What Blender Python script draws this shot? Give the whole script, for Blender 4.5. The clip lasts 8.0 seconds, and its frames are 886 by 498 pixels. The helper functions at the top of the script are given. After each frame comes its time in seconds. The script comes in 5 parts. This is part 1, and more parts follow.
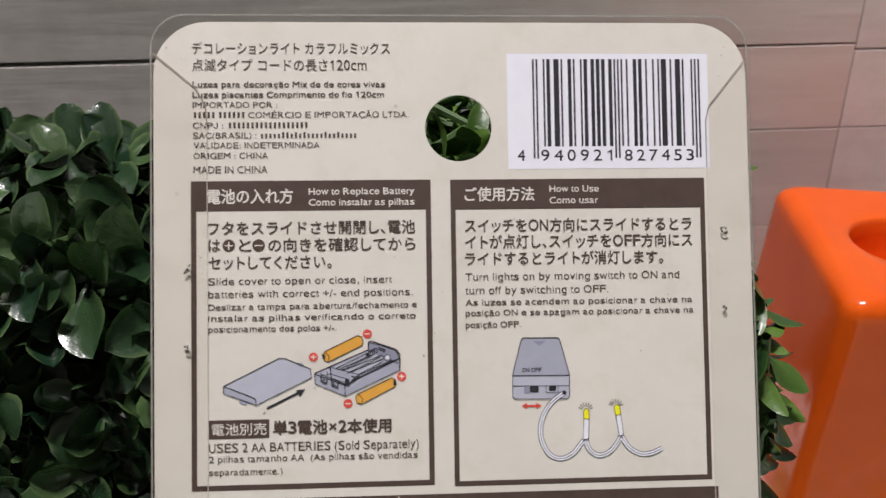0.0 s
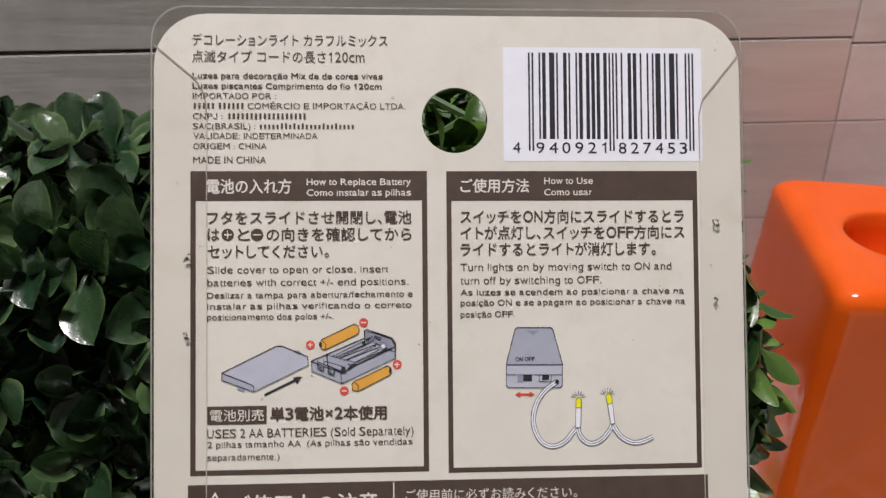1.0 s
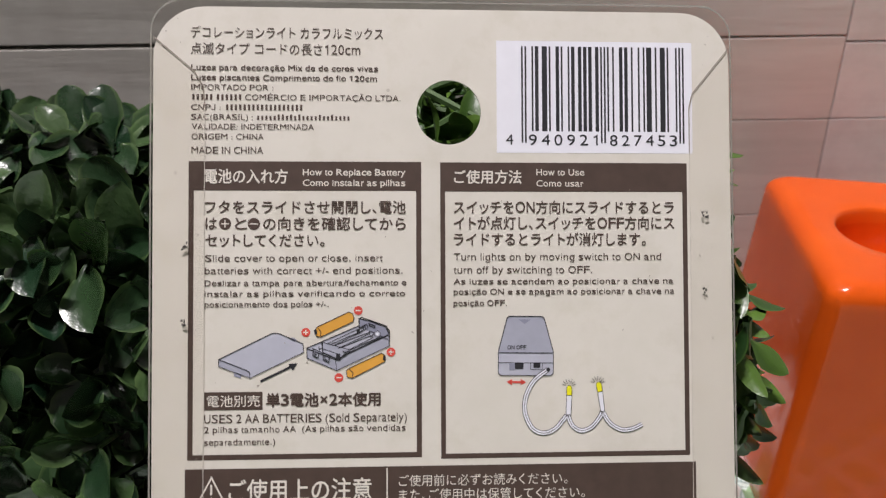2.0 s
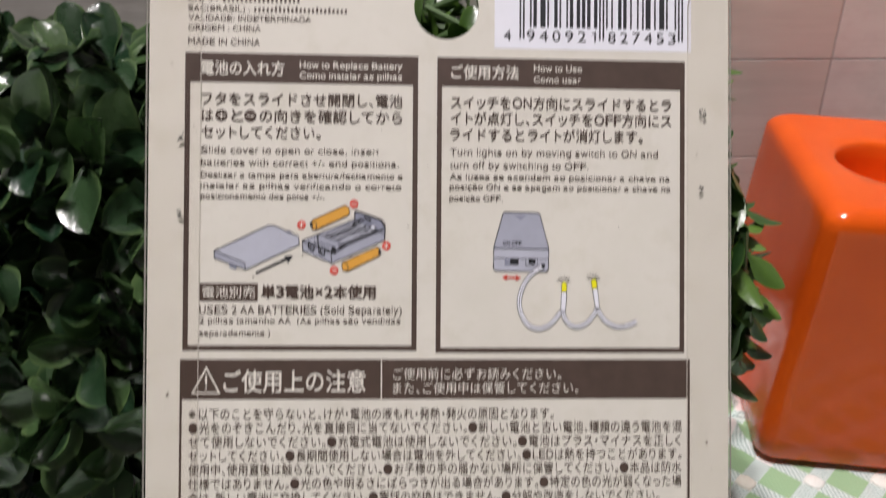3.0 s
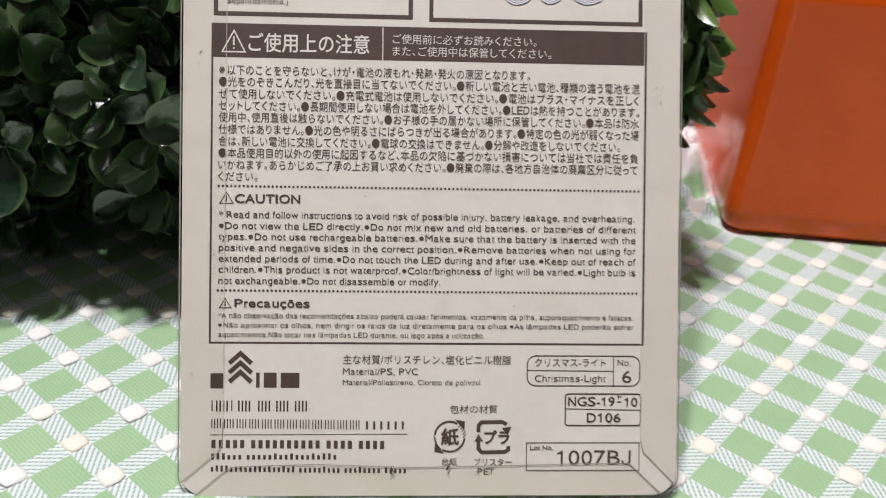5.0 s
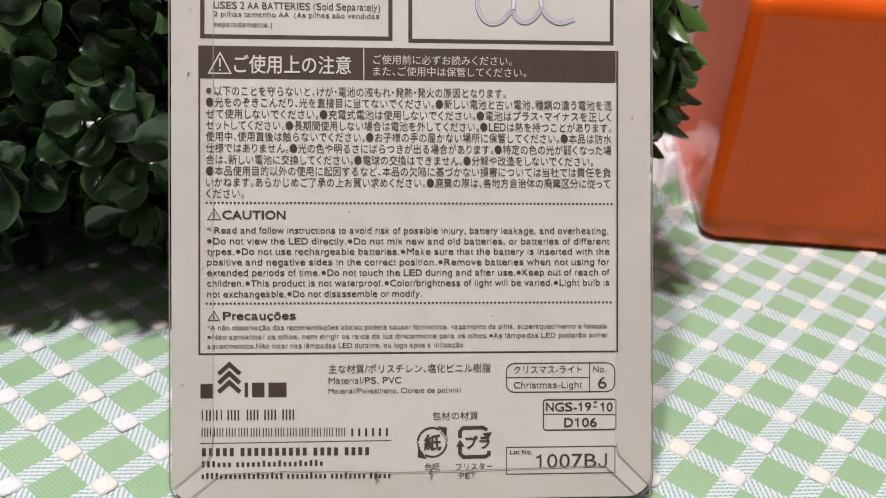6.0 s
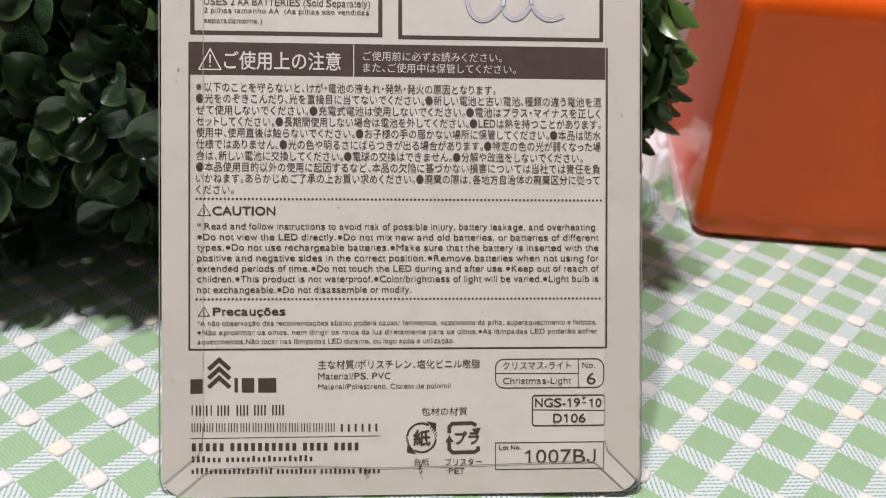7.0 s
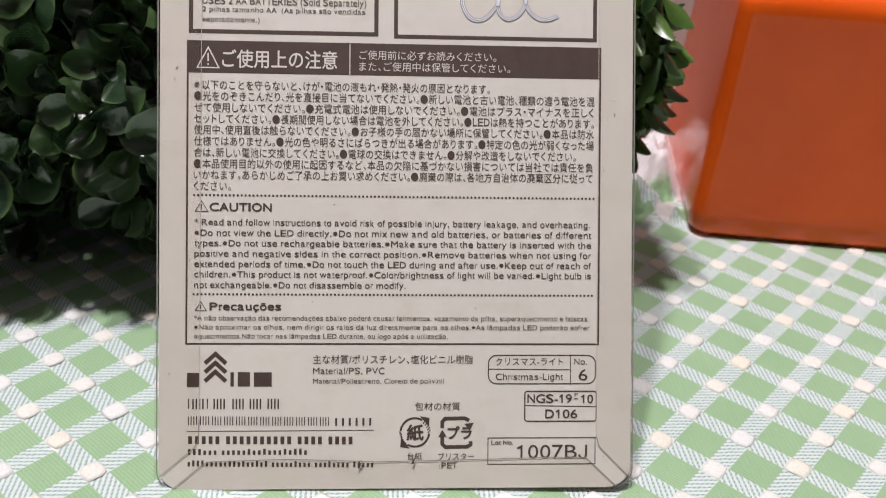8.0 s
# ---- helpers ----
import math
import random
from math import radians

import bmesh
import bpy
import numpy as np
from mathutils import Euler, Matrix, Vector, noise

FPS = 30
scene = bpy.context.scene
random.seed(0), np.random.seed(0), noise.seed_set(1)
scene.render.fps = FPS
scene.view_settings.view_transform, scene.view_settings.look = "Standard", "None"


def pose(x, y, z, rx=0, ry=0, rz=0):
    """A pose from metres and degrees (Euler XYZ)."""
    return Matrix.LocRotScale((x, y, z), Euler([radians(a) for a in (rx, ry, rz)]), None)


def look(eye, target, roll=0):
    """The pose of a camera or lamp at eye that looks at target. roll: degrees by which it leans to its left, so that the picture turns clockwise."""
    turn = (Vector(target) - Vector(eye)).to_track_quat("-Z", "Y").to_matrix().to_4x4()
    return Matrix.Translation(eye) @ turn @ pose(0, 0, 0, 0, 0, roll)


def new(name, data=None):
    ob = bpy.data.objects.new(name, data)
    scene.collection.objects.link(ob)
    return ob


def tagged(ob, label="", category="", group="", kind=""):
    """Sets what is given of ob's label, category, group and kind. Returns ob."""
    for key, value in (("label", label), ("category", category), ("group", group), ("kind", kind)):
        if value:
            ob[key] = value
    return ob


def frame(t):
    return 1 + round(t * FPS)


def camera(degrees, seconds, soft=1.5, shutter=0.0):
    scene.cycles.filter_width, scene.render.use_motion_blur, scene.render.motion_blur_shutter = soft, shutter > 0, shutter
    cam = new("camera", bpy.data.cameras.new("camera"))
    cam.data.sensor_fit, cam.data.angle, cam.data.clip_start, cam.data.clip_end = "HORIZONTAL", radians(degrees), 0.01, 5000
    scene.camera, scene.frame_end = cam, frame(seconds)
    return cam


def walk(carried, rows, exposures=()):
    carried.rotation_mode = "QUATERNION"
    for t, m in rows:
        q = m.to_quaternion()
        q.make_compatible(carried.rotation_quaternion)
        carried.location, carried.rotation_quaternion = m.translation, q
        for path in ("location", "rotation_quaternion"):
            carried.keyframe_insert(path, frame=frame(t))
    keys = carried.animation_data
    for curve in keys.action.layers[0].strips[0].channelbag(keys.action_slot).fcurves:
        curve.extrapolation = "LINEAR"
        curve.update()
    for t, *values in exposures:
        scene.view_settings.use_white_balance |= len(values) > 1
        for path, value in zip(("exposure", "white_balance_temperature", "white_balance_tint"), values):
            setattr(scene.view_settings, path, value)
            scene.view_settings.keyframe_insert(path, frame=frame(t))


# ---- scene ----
LENS = 51.043
ROWS = [
    (0.0, -0.01219, -0.07373, 0.20342, 62.158, -2.098, -3.479),
    (0.5, -0.01498, -0.07429, 0.20379, 61.893, -2.221, -3.315),
    (1.0, -0.01146, -0.07593, 0.20472, 61.526, -2.430, -3.257),
    (2.3, -0.00974, -0.08025, 0.20429, 61.518, -2.783, -3.173),
    (2.5, -0.00902, -0.08091, 0.20093, 61.334, -2.949, -3.218),
    (3.0, -0.00891, -0.08762, 0.19009, 60.514, -3.074, -2.722),
    (3.5, -0.00984, -0.09498, 0.16883, 60.314, -3.068, -2.516),
    (4.0, -0.01105, -0.10500, 0.15150, 59.721, -3.061, -2.358),
    (4.5, -0.00797, -0.12652, 0.14487, 59.819, -2.916, -1.997),
    (4.7, -0.00743, -0.13613, 0.14658, 59.123, -3.054, -1.961),
    (5.8, -0.00261, -0.15212, 0.15401, 59.943, -2.671, -3.153),
    (6.0, -0.00428, -0.15145, 0.15512, 59.514, -2.828, -2.988),
    (6.5, -0.00329, -0.15073, 0.15525, 59.308, -3.031, -3.125),
    (7.0, -0.00220, -0.15208, 0.15551, 59.283, -2.933, -3.004),
    (7.5, -0.00093, -0.15277, 0.15594, 59.250, -2.938, -2.867),
    (8.0, 0.00031, -0.15481, 0.15621, 59.300, -3.030, -2.532),
]
cam = camera(LENS, 8.0, soft=1.0, shutter=0.6)
cam.data.dof.use_dof = True
cam.data.dof.focus_distance = 0.197
cam.data.dof.aperture_fstop = 25
walk(cam, [(t, pose(x, y, z, rx, ry, rz)) for t, x, y, z, rx, ry, rz in ROWS], [(0.0, 0.0, 6550, 9), (1.0, 0.0, 6550, 9), (2.5, 0.0, 6600, 9.5), (3.5, 0.07, 6620, 10), (4.0, 0.13, 6580, 10), (4.5, 0.13, 6550, 10), (6.0, 0.0, 6500, 13.5), (8.0, 0.0, 6500, 13.5)])

# ---- light: two ceiling lamps over the table, a dim room ----
world = bpy.data.worlds.new("room_air")
scene.world = world
world.use_nodes = True
world.node_tree.nodes["Background"].inputs[0].default_value = (1.0, 0.96, 0.92, 1)
world.node_tree.nodes["Background"].inputs[1].default_value = 0.045


def ceiling_lamp(x, y, z, size, watts, tint):
    lamp = bpy.data.lights.new("ceiling_lamp", "AREA")
    lamp.shape, lamp.size, lamp.energy, lamp.color = "DISK", size, watts, tint
    new("ceiling_lamp", lamp).matrix_world = look((x, y, z), (0.02, 0.1, 0.05))


ceiling_lamp(-0.33, -0.02, 1.58, 0.08, 13.9, (1.0, 0.94, 0.985))
ceiling_lamp(-0.15, -0.03, 1.58, 0.08, 13.5, (1.0, 0.935, 0.975))


# ---- materials ----
def material(name, rough=0.5, metallic=0.0):
    m = bpy.data.materials.new(name)
    m.use_nodes = True
    p = m.node_tree.nodes["Principled BSDF"]
    p.inputs["Roughness"].default_value = rough
    p.inputs["Metallic"].default_value = metallic
    return m, m.node_tree, p


def node(tree, kind):
    return tree.nodes.new(kind)


def math_node(tree, op, a, b=None):
    n = tree.nodes.new("ShaderNodeMath")
    n.operation = op
    for k, v in enumerate((a, b)):
        if v is None:
            continue
        if isinstance(v, (int, float)):
            n.inputs[k].default_value = v
        else:
            tree.links.new(v, n.inputs[k])
    return n.outputs[0]


def ramp(tree, fac, stops):
    n = tree.nodes.new("ShaderNodeValToRGB")
    while len(n.color_ramp.elements) < len(stops):
        n.color_ramp.elements.new(0.5)
    for e, (at, colour) in zip(n.color_ramp.elements, stops):
        e.position, e.color = at, (*colour, 1)
    tree.links.new(fac, n.inputs[0])
    return n.outputs[0]


def mixed(tree, fac, a, b, blend="MIX"):
    n = tree.nodes.new("ShaderNodeMix")
    n.data_type, n.blend_type = "RGBA", blend
    for sock, v in ((n.inputs[0], fac), (n.inputs[6], a), (n.inputs[7], b)):
        if isinstance(v, (int, float)):
            sock.default_value = v
        elif isinstance(v, tuple):
            sock.default_value = (*v, 1)
        else:
            tree.links.new(v, sock)
    return n.outputs[2]


def grain(tree, coord, scale, detail=3.0, rough=0.55, stretch=(1, 1, 1)):
    mp = node(tree, "ShaderNodeMapping")
    mp.inputs["Scale"].default_value = stretch
    tree.links.new(coord, mp.inputs["Vector"])
    n = node(tree, "ShaderNodeTexNoise")
    n.inputs["Scale"].default_value, n.inputs["Detail"].default_value, n.inputs["Roughness"].default_value = scale, detail, rough
    tree.links.new(mp.outputs[0], n.inputs["Vector"])
    return n.outputs["Fac"]


def bump(tree, p, height, strength, distance):
    n = node(tree, "ShaderNodeBump")
    n.inputs["Strength"].default_value, n.inputs["Distance"].default_value = strength, distance
    tree.links.new(height, n.inputs["Height"])
    tree.links.new(n.outputs[0], p.inputs["Normal"])


def object_coord(tree):
    return node(tree, "ShaderNodeTexCoord").outputs["Object"]


def plain(name, colour, rough=0.6, spread=0.12, scale=300.0):
    """A near-plain surface with a little mottling."""
    m, t, p = material(name, rough)
    g = grain(t, object_coord(t), scale)
    low = tuple(c * (1 - spread) for c in colour)
    high = tuple(min(1, c * (1 + spread)) for c in colour)
    t.links.new(ramp(t, g, ((0.3, low), (0.7, high))), p.inputs["Base Color"])
    return m


def paper_material():
    m, t, p = material("cream_card", 0.42)
    c = object_coord(t)
    fibre = grain(t, c, 1500, 3)
    blotch = grain(t, c, 45, 3)
    base = ramp(t, blotch, ((0.3, (0.69, 0.655, 0.59)), (0.7, (0.735, 0.70, 0.633))))
    spots = node(t, "ShaderNodeTexVoronoi")
    spots.inputs["Scale"].default_value = 95
    t.links.new(c, spots.inputs["Vector"])
    cloud = grain(t, c, 110, 4, 0.65)
    base = mixed(t, 0.7, base, ramp(t, cloud, ((0.33, (0.91, 0.905, 0.87)), (0.5, (1, 1, 1)), (0.68, (0.965, 0.97, 0.955)))), "MULTIPLY")
    rare = math_node(t, "LESS_THAN", spots.outputs["Distance"], 0.035)
    base = mixed(t, math_node(t, "MULTIPLY", rare, 0.35), base, (0.3, 0.26, 0.22))
    t.links.new(base, p.inputs["Base Color"])
    bump(t, p, fibre, 0.08, 0.0001)
    return m


def cloth_material():
    """Checked weave: green squares, pale hatched bands between them."""
    m, t, p = material("checked_cloth", 0.85)
    mp = node(t, "ShaderNodeMapping")
    mp.vector_type = "TEXTURE"
    mp.inputs["Location"].default_value = (GRID[0], GRID[1], 0)
    mp.inputs["Rotation"].default_value = (0, 0, GRID[3])
    mp.inputs["Scale"].default_value = (GRID[2], GRID[2], GRID[2])
    c = object_coord(t)
    t.links.new(c, mp.inputs["Vector"])
    sep = node(t, "ShaderNodeSeparateXYZ")
    t.links.new(mp.outputs[0], sep.inputs[0])

    def band(s, half):
        near = math_node(t, "ABSOLUTE", math_node(t, "SUBTRACT", math_node(t, "FRACT", math_node(t, "ADD", s, 0.5)), 0.5))
        n = node(t, "ShaderNodeMapRange")
        n.interpolation_type = "SMOOTHSTEP"
        n.inputs["From Min"].default_value, n.inputs["From Max"].default_value = half + 0.012, half - 0.012
        t.links.new(near, n.inputs["Value"])
        return n.outputs[0]

    def thread(s, count):
        return math_node(t, "ADD", math_node(t, "MULTIPLY", math_node(t, "SINE", math_node(t, "MULTIPLY", s, count * math.tau)), 0.5), 0.5)

    sx, sy = sep.outputs[0], sep.outputs[1]
    bx, by = band(sx, 0.172), band(sy, 0.172)
    tone = grain(t, c, 25, 3)
    green = ramp(t, tone, ((0.3, (0.305, 0.485, 0.265)), (0.7, (0.365, 0.55, 0.32))))
    rib = thread(sy, 17)
    green = mixed(t, math_node(t, "MULTIPLY", rib, 0.32), green, (0.20, 0.36, 0.18))
    wobble = math_node(t, "MULTIPLY", grain(t, c, 900, 2), 0.05)
    rise = thread(math_node(t, "ADD", math_node(t, "ADD", sx, sy), wobble), 9)
    fall = thread(math_node(t, "ADD", math_node(t, "SUBTRACT", sx, sy), wobble), 9)
    dots = mixed(t, bx, rise, fall)
    dark = math_node(t, "MULTIPLY", math_node(t, "GREATER_THAN", dots, 0.60), math_node(t, "ADD", math_node(t, "MULTIPLY", thread(sx, 17), 0.5), 0.35))
    pale = mixed(t, dark, (0.65, 0.745, 0.70), (0.19, 0.31, 0.28))
    any_band = math_node(t, "MAXIMUM", bx, by)
    both = math_node(t, "MULTIPLY", bx, by)
    col = mixed(t, any_band, green, pale)
    col = mixed(t, both, col, (0.80, 0.78, 0.74))
    # the colour turns white towards the back of the cloth, with a ragged start
    place = node(t, "ShaderNodeSeparateXYZ")
    t.links.new(c, place.inputs[0])
    backward = math_node(t, "ADD", place.outputs[1], math_node(t, "MULTIPLY", grain(t, c, 120, 2), 0.012))
    col = mixed(t, ramp(t, math_node(t, "MULTIPLY", math_node(t, "SUBTRACT", backward, 0.152), 100.0), ((0.0, (0, 0, 0)), (0.3, (1, 1, 1)))), col, (0.80, 0.78, 0.76))
    t.links.new(col, p.inputs["Base Color"])
    p.inputs["Sheen Weight"].default_value = 0.15
    height = math_node(t, "ADD", math_node(t, "MULTIPLY", rib, 0.5), math_node(t, "MULTIPLY", dots, 0.6))
    bump(t, p, height, 0.35, 0.0003)
    return m


def tuft_material():
    """Soft cotton, some tufts whiter and some creamier than others."""
    m, t, p = material("white_tuft", 0.95)
    chance = node(t, "ShaderNodeNewGeometry").outputs["Random Per Island"]
    base = ramp(t, chance, ((0.0, (0.84, 0.82, 0.68)), (0.5, (0.83, 0.845, 0.77)), (1.0, (0.82, 0.85, 0.82))))
    fluff = grain(t, object_coord(t), 1500, 3)
    t.links.new(mixed(t, 0.6, base, ramp(t, fluff, ((0.3, (0.82, 0.80, 0.78)), (0.6, (1, 1, 1)))), "MULTIPLY"), p.inputs["Base Color"])
    bump(t, p, grain(t, object_coord(t), 700, 3), 0.5, 0.0006)
    return m


def plank_material(name, dark, mid, light, stain, far_end=None):
    m, t, p = material(name, 0.6)
    c = object_coord(t)
    info = node(t, "ShaderNodeObjectInfo")
    shift = node(t, "ShaderNodeVectorMath")
    t.links.new(c, shift.inputs[0])
    t.links.new(info.outputs["Random"], shift.inputs[1])
    long_grain = grain(t, shift.outputs[0], 60, 5, 0.6, (0.25, 1, 2.6))
    blotch = grain(t, shift.outputs[0], 14, 3, 0.6, (0.6, 1, 1))
    base = ramp(t, long_grain, ((0.25, dark), (0.5, mid), (0.8, light)))
    base = mixed(t, math_node(t, "MULTIPLY", blotch, 0.6), base, stain)
    patch = grain(t, shift.outputs[0], 48, 4, 0.65, (0.8, 1, 1.1))
    base = mixed(t, 0.6, base, ramp(t, patch, ((0.32, (0.76, 0.73, 0.72)), (0.6, (1, 1, 1)))), "MULTIPLY")
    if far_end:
        # the colour goes over to far_end along the length of the board
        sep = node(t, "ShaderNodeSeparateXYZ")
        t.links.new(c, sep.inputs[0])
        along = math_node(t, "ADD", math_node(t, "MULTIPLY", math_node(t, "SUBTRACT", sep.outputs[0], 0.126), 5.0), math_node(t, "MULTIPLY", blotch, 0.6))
        far_tone = mixed(t, 1.0, ramp(t, long_grain, ((0.25, (0.82, 0.8, 0.78)), (0.8, (1, 1, 1)))), far_end, "MULTIPLY")
        base = mixed(t, ramp(t, along, ((0.0, (0, 0, 0)), (0.75, (1, 1, 1)))), base, far_tone)
    t.links.new(mixed(t, 0.4, base, ramp(t, info.outputs["Random"], ((0.0, (0.8, 0.8, 0.8)), (1.0, (1, 1, 1)))), "MULTIPLY"), p.inputs["Base Color"])
    bump(t, p, long_grain, 0.25, 0.0008)
    return m


def ceramic_material():
    m, t, p = material("orange_glaze", 0.11)
    g = grain(t, object_coord(t), 35, 3)
    t.links.new(ramp(t, g, ((0.3, (0.73, 0.090, 0.007)), (0.7, (0.79, 0.112, 0.010)))), p.inputs["Base Color"])
    p.inputs["Specular IOR Level"].default_value = 0.36
    bump(t, p, grain(t, object_coord(t), 45, 2), 0.10, 0.002)
    return m


def leaf_material(name, deep, light, edge, per_object, rough=0.34, shine=0.6, coat=0.35):
    m, t, p = material(name, rough)
    p.inputs["Specular IOR Level"].default_value = shine
    if per_object:
        chance = node(t, "ShaderNodeObjectInfo").outputs["Random"]
    else:
        chance = node(t, "ShaderNodeNewGeometry").outputs["Random Per Island"]
    base = ramp(t, chance, ((0.0, deep), (0.65, tuple((a + b) / 2 for a, b in zip(deep, light))), (1.0, light)))
    uv = node(t, "ShaderNodeUVMap")
    sep = node(t, "ShaderNodeSeparateXYZ")
    t.links.new(uv.outputs[0], sep.inputs[0])
    across = math_node(t, "ABSOLUTE", math_node(t, "SUBTRACT", math_node(t, "MULTIPLY", sep.outputs[0], 2.0), 1.0))
    rim = node(t, "ShaderNodeMapRange")
    rim.inputs["From Min"].default_value, rim.inputs["From Max"].default_value = 0.72, 1.0
    t.links.new(across, rim.inputs["Value"])
    base = mixed(t, math_node(t, "MULTIPLY", rim.outputs[0], 0.55), base, edge)
    mottle = grain(t, object_coord(t), 260, 3)
    base = mixed(t, 0.5, base, ramp(t, mottle, ((0.3, (0.65, 0.65, 0.65)), (0.7, (1, 1, 1)))), "MULTIPLY")
    t.links.new(base, p.inputs["Base Color"])
    p.inputs["Coat Weight"].default_value = coat
    p.inputs["Coat Roughness"].default_value = 0.2
    bump(t, p, math_node(t, "ADD", mottle, math_node(t, "MULTIPLY", grain(t, object_coord(t), 110, 2), 2.0)), 0.4, 0.0009)
    return m


def clear_plastic():
    """Thin clear sheet: see-through with a faint gloss."""
    m, t, p = material("clear_plastic", 0.12)
    p.inputs["Base Color"].default_value = (0.9, 0.9, 0.9, 1)
    glass = node(t, "ShaderNodeBsdfTransparent")
    glass.inputs[0].default_value = (0.985, 0.98, 0.97, 1)
    facing = node(t, "ShaderNodeLayerWeight")
    facing.inputs["Blend"].default_value = 0.25
    shine = math_node(t, "ADD", math_node(t, "MULTIPLY", facing.outputs["Facing"], 0.22), 0.025)
    gloss = node(t, "ShaderNodeBsdfGlossy")
    gloss.inputs["Roughness"].default_value = 0.12
    bmp = node(t, "ShaderNodeBump")
    bmp.inputs["Strength"].default_value, bmp.inputs["Distance"].default_value = 0.3, 0.0006
    t.links.new(grain(t, object_coord(t), 220, 3), bmp.inputs["Height"])
    t.links.new(bmp.outputs[0], gloss.inputs["Normal"])
    mix = node(t, "ShaderNodeMixShader")
    t.links.new(shine, mix.inputs[0])
    t.links.new(glass.outputs[0], mix.inputs[1])
    t.links.new(gloss.outputs[0], mix.inputs[2])
    t.links.new(mix.outputs[0], t.nodes["Material Output"].inputs["Surface"])
    return m


# check of the cloth: one crossing, the pitch and the turn
GRID = (0.10195, 0.04998, 0.01481, -0.76835)
PAPER = paper_material()
CLOTH = cloth_material()
PLANK = plank_material("pinkish_weathered_plank", (0.78, 0.70, 0.67), (0.88, 0.815, 0.79), (0.93, 0.88, 0.86), (0.85, 0.765, 0.725))
GREYPLANK = plank_material("grey_weathered_plank", (0.56, 0.535, 0.49), (0.72, 0.695, 0.645), (0.85, 0.825, 0.775), (0.67, 0.635, 0.57))
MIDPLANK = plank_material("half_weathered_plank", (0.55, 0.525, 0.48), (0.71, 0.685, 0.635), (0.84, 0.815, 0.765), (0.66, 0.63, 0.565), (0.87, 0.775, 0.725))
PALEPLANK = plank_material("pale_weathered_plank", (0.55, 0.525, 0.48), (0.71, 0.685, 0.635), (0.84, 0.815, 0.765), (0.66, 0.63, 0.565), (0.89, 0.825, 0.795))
GLAZE = ceramic_material()
CLEAR = clear_plastic()
BROWN = plain("brown_ink", (0.078, 0.052, 0.042), 0.45)
CREAM = plain("unprinted_cream", (0.75, 0.71, 0.64), 0.45, 0.03)
WHITE = plain("white_sticker", (0.82, 0.82, 0.89), 0.35, 0.02)
BLACK = plain("black_ink", (0.03, 0.03, 0.035), 0.4)
GREY = plain("grey_ink", (0.38, 0.39, 0.47), 0.45, 0.05)
GREYLIGHT = plain("pale_grey_ink", (0.47, 0.48, 0.56), 0.45, 0.04)
GREYDARK = plain("dark_grey_ink", (0.27, 0.28, 0.36), 0.45, 0.05)
AMBER = plain("amber_ink", (0.72, 0.36, 0.06), 0.45, 0.06)
RED = plain("red_ink", (0.68, 0.08, 0.06), 0.45)
YELLOW = plain("yellow_ink", (0.85, 0.80, 0.02), 0.45)
SEAM = plain("worn_plastic_edge", (0.33, 0.29, 0.25), 0.3)
PALEWALL = plain("pale_plaster", (0.44, 0.42, 0.41), 0.9, 0.06, 8)
DIMWALL = plain("grey_paint", (0.12, 0.11, 0.102), 0.9, 0.06, 8)
WHITEWALL = plain("white_paint", (0.80, 0.79, 0.77), 0.9, 0.03, 8)
DARKROOM = plain("dark_brown_paint", (0.12, 0.10, 0.085), 0.8, 0.1, 8)
WOOD = plain("table_wood", (0.30, 0.19, 0.11), 0.5, 0.2, 30)
TUFT = tuft_material()
DARKBLOCK = plain("black_plastic", (0.015, 0.016, 0.014), 0.5)
FAINT = plain("faint_plastic_edge", (0.60, 0.56, 0.50), 0.3)
RIM = plain("plastic_rim", (0.30, 0.29, 0.26), 0.15)
WELD = plain("pressed_plastic", (0.07, 0.062, 0.055), 0.5, 0.4, 900)
GRIT = plain("grit", (0.34, 0.30, 0.26), 0.7, 0.3, 900)
STEM = plain("green_stem", (0.06, 0.11, 0.035), 0.5)


# ---- mesh helpers ----
def mesh_of(name, bm, mat, smooth=False):
    me = bpy.data.meshes.new(name)
    bm.normal_update()
    bm.to_mesh(me)
    bm.free()
    me.materials.append(mat)
    if smooth:
        for f in me.polygons:
            f.use_smooth = True
    return me


def part(name, bm, mat, parent, label="", smooth=False):
    ob = new(name, mesh_of(name, bm, mat, smooth))
    ob.parent = parent
    return tagged(ob, label)


def box(bm, x0, x1, y0, y1, z0, z1, bevel=0.0, segments=2):
    made = bmesh.ops.create_cube(bm, size=1.0, matrix=Matrix.Translation(((x0 + x1) / 2, (y0 + y1) / 2, (z0 + z1) / 2)) @ Matrix.Diagonal((x1 - x0, y1 - y0, z1 - z0, 1)))
    if bevel:
        edges = {e for v in made["verts"] for e in v.link_edges}
        bmesh.ops.bevel(bm, geom=list(edges), offset=bevel, segments=segments, affect="EDGES", profile=0.5)
    return bm


def thing(name, label, category, m=Matrix.Identity(4), group="", kind=""):
    return_ob = new(name)
    return_ob.matrix_world = m
    return tagged(return_ob, label, category, group, kind)


# ---- the room ----
def slab(name, x0, x1, y0, y1, z0, z1, mat):
    return tagged(new(name, mesh_of(name, box(bmesh.new(), x0, x1, y0, y1, z0, z1), mat)), "plain pale plaster room surface", "wall" if "wall" in name else name, kind="structure")


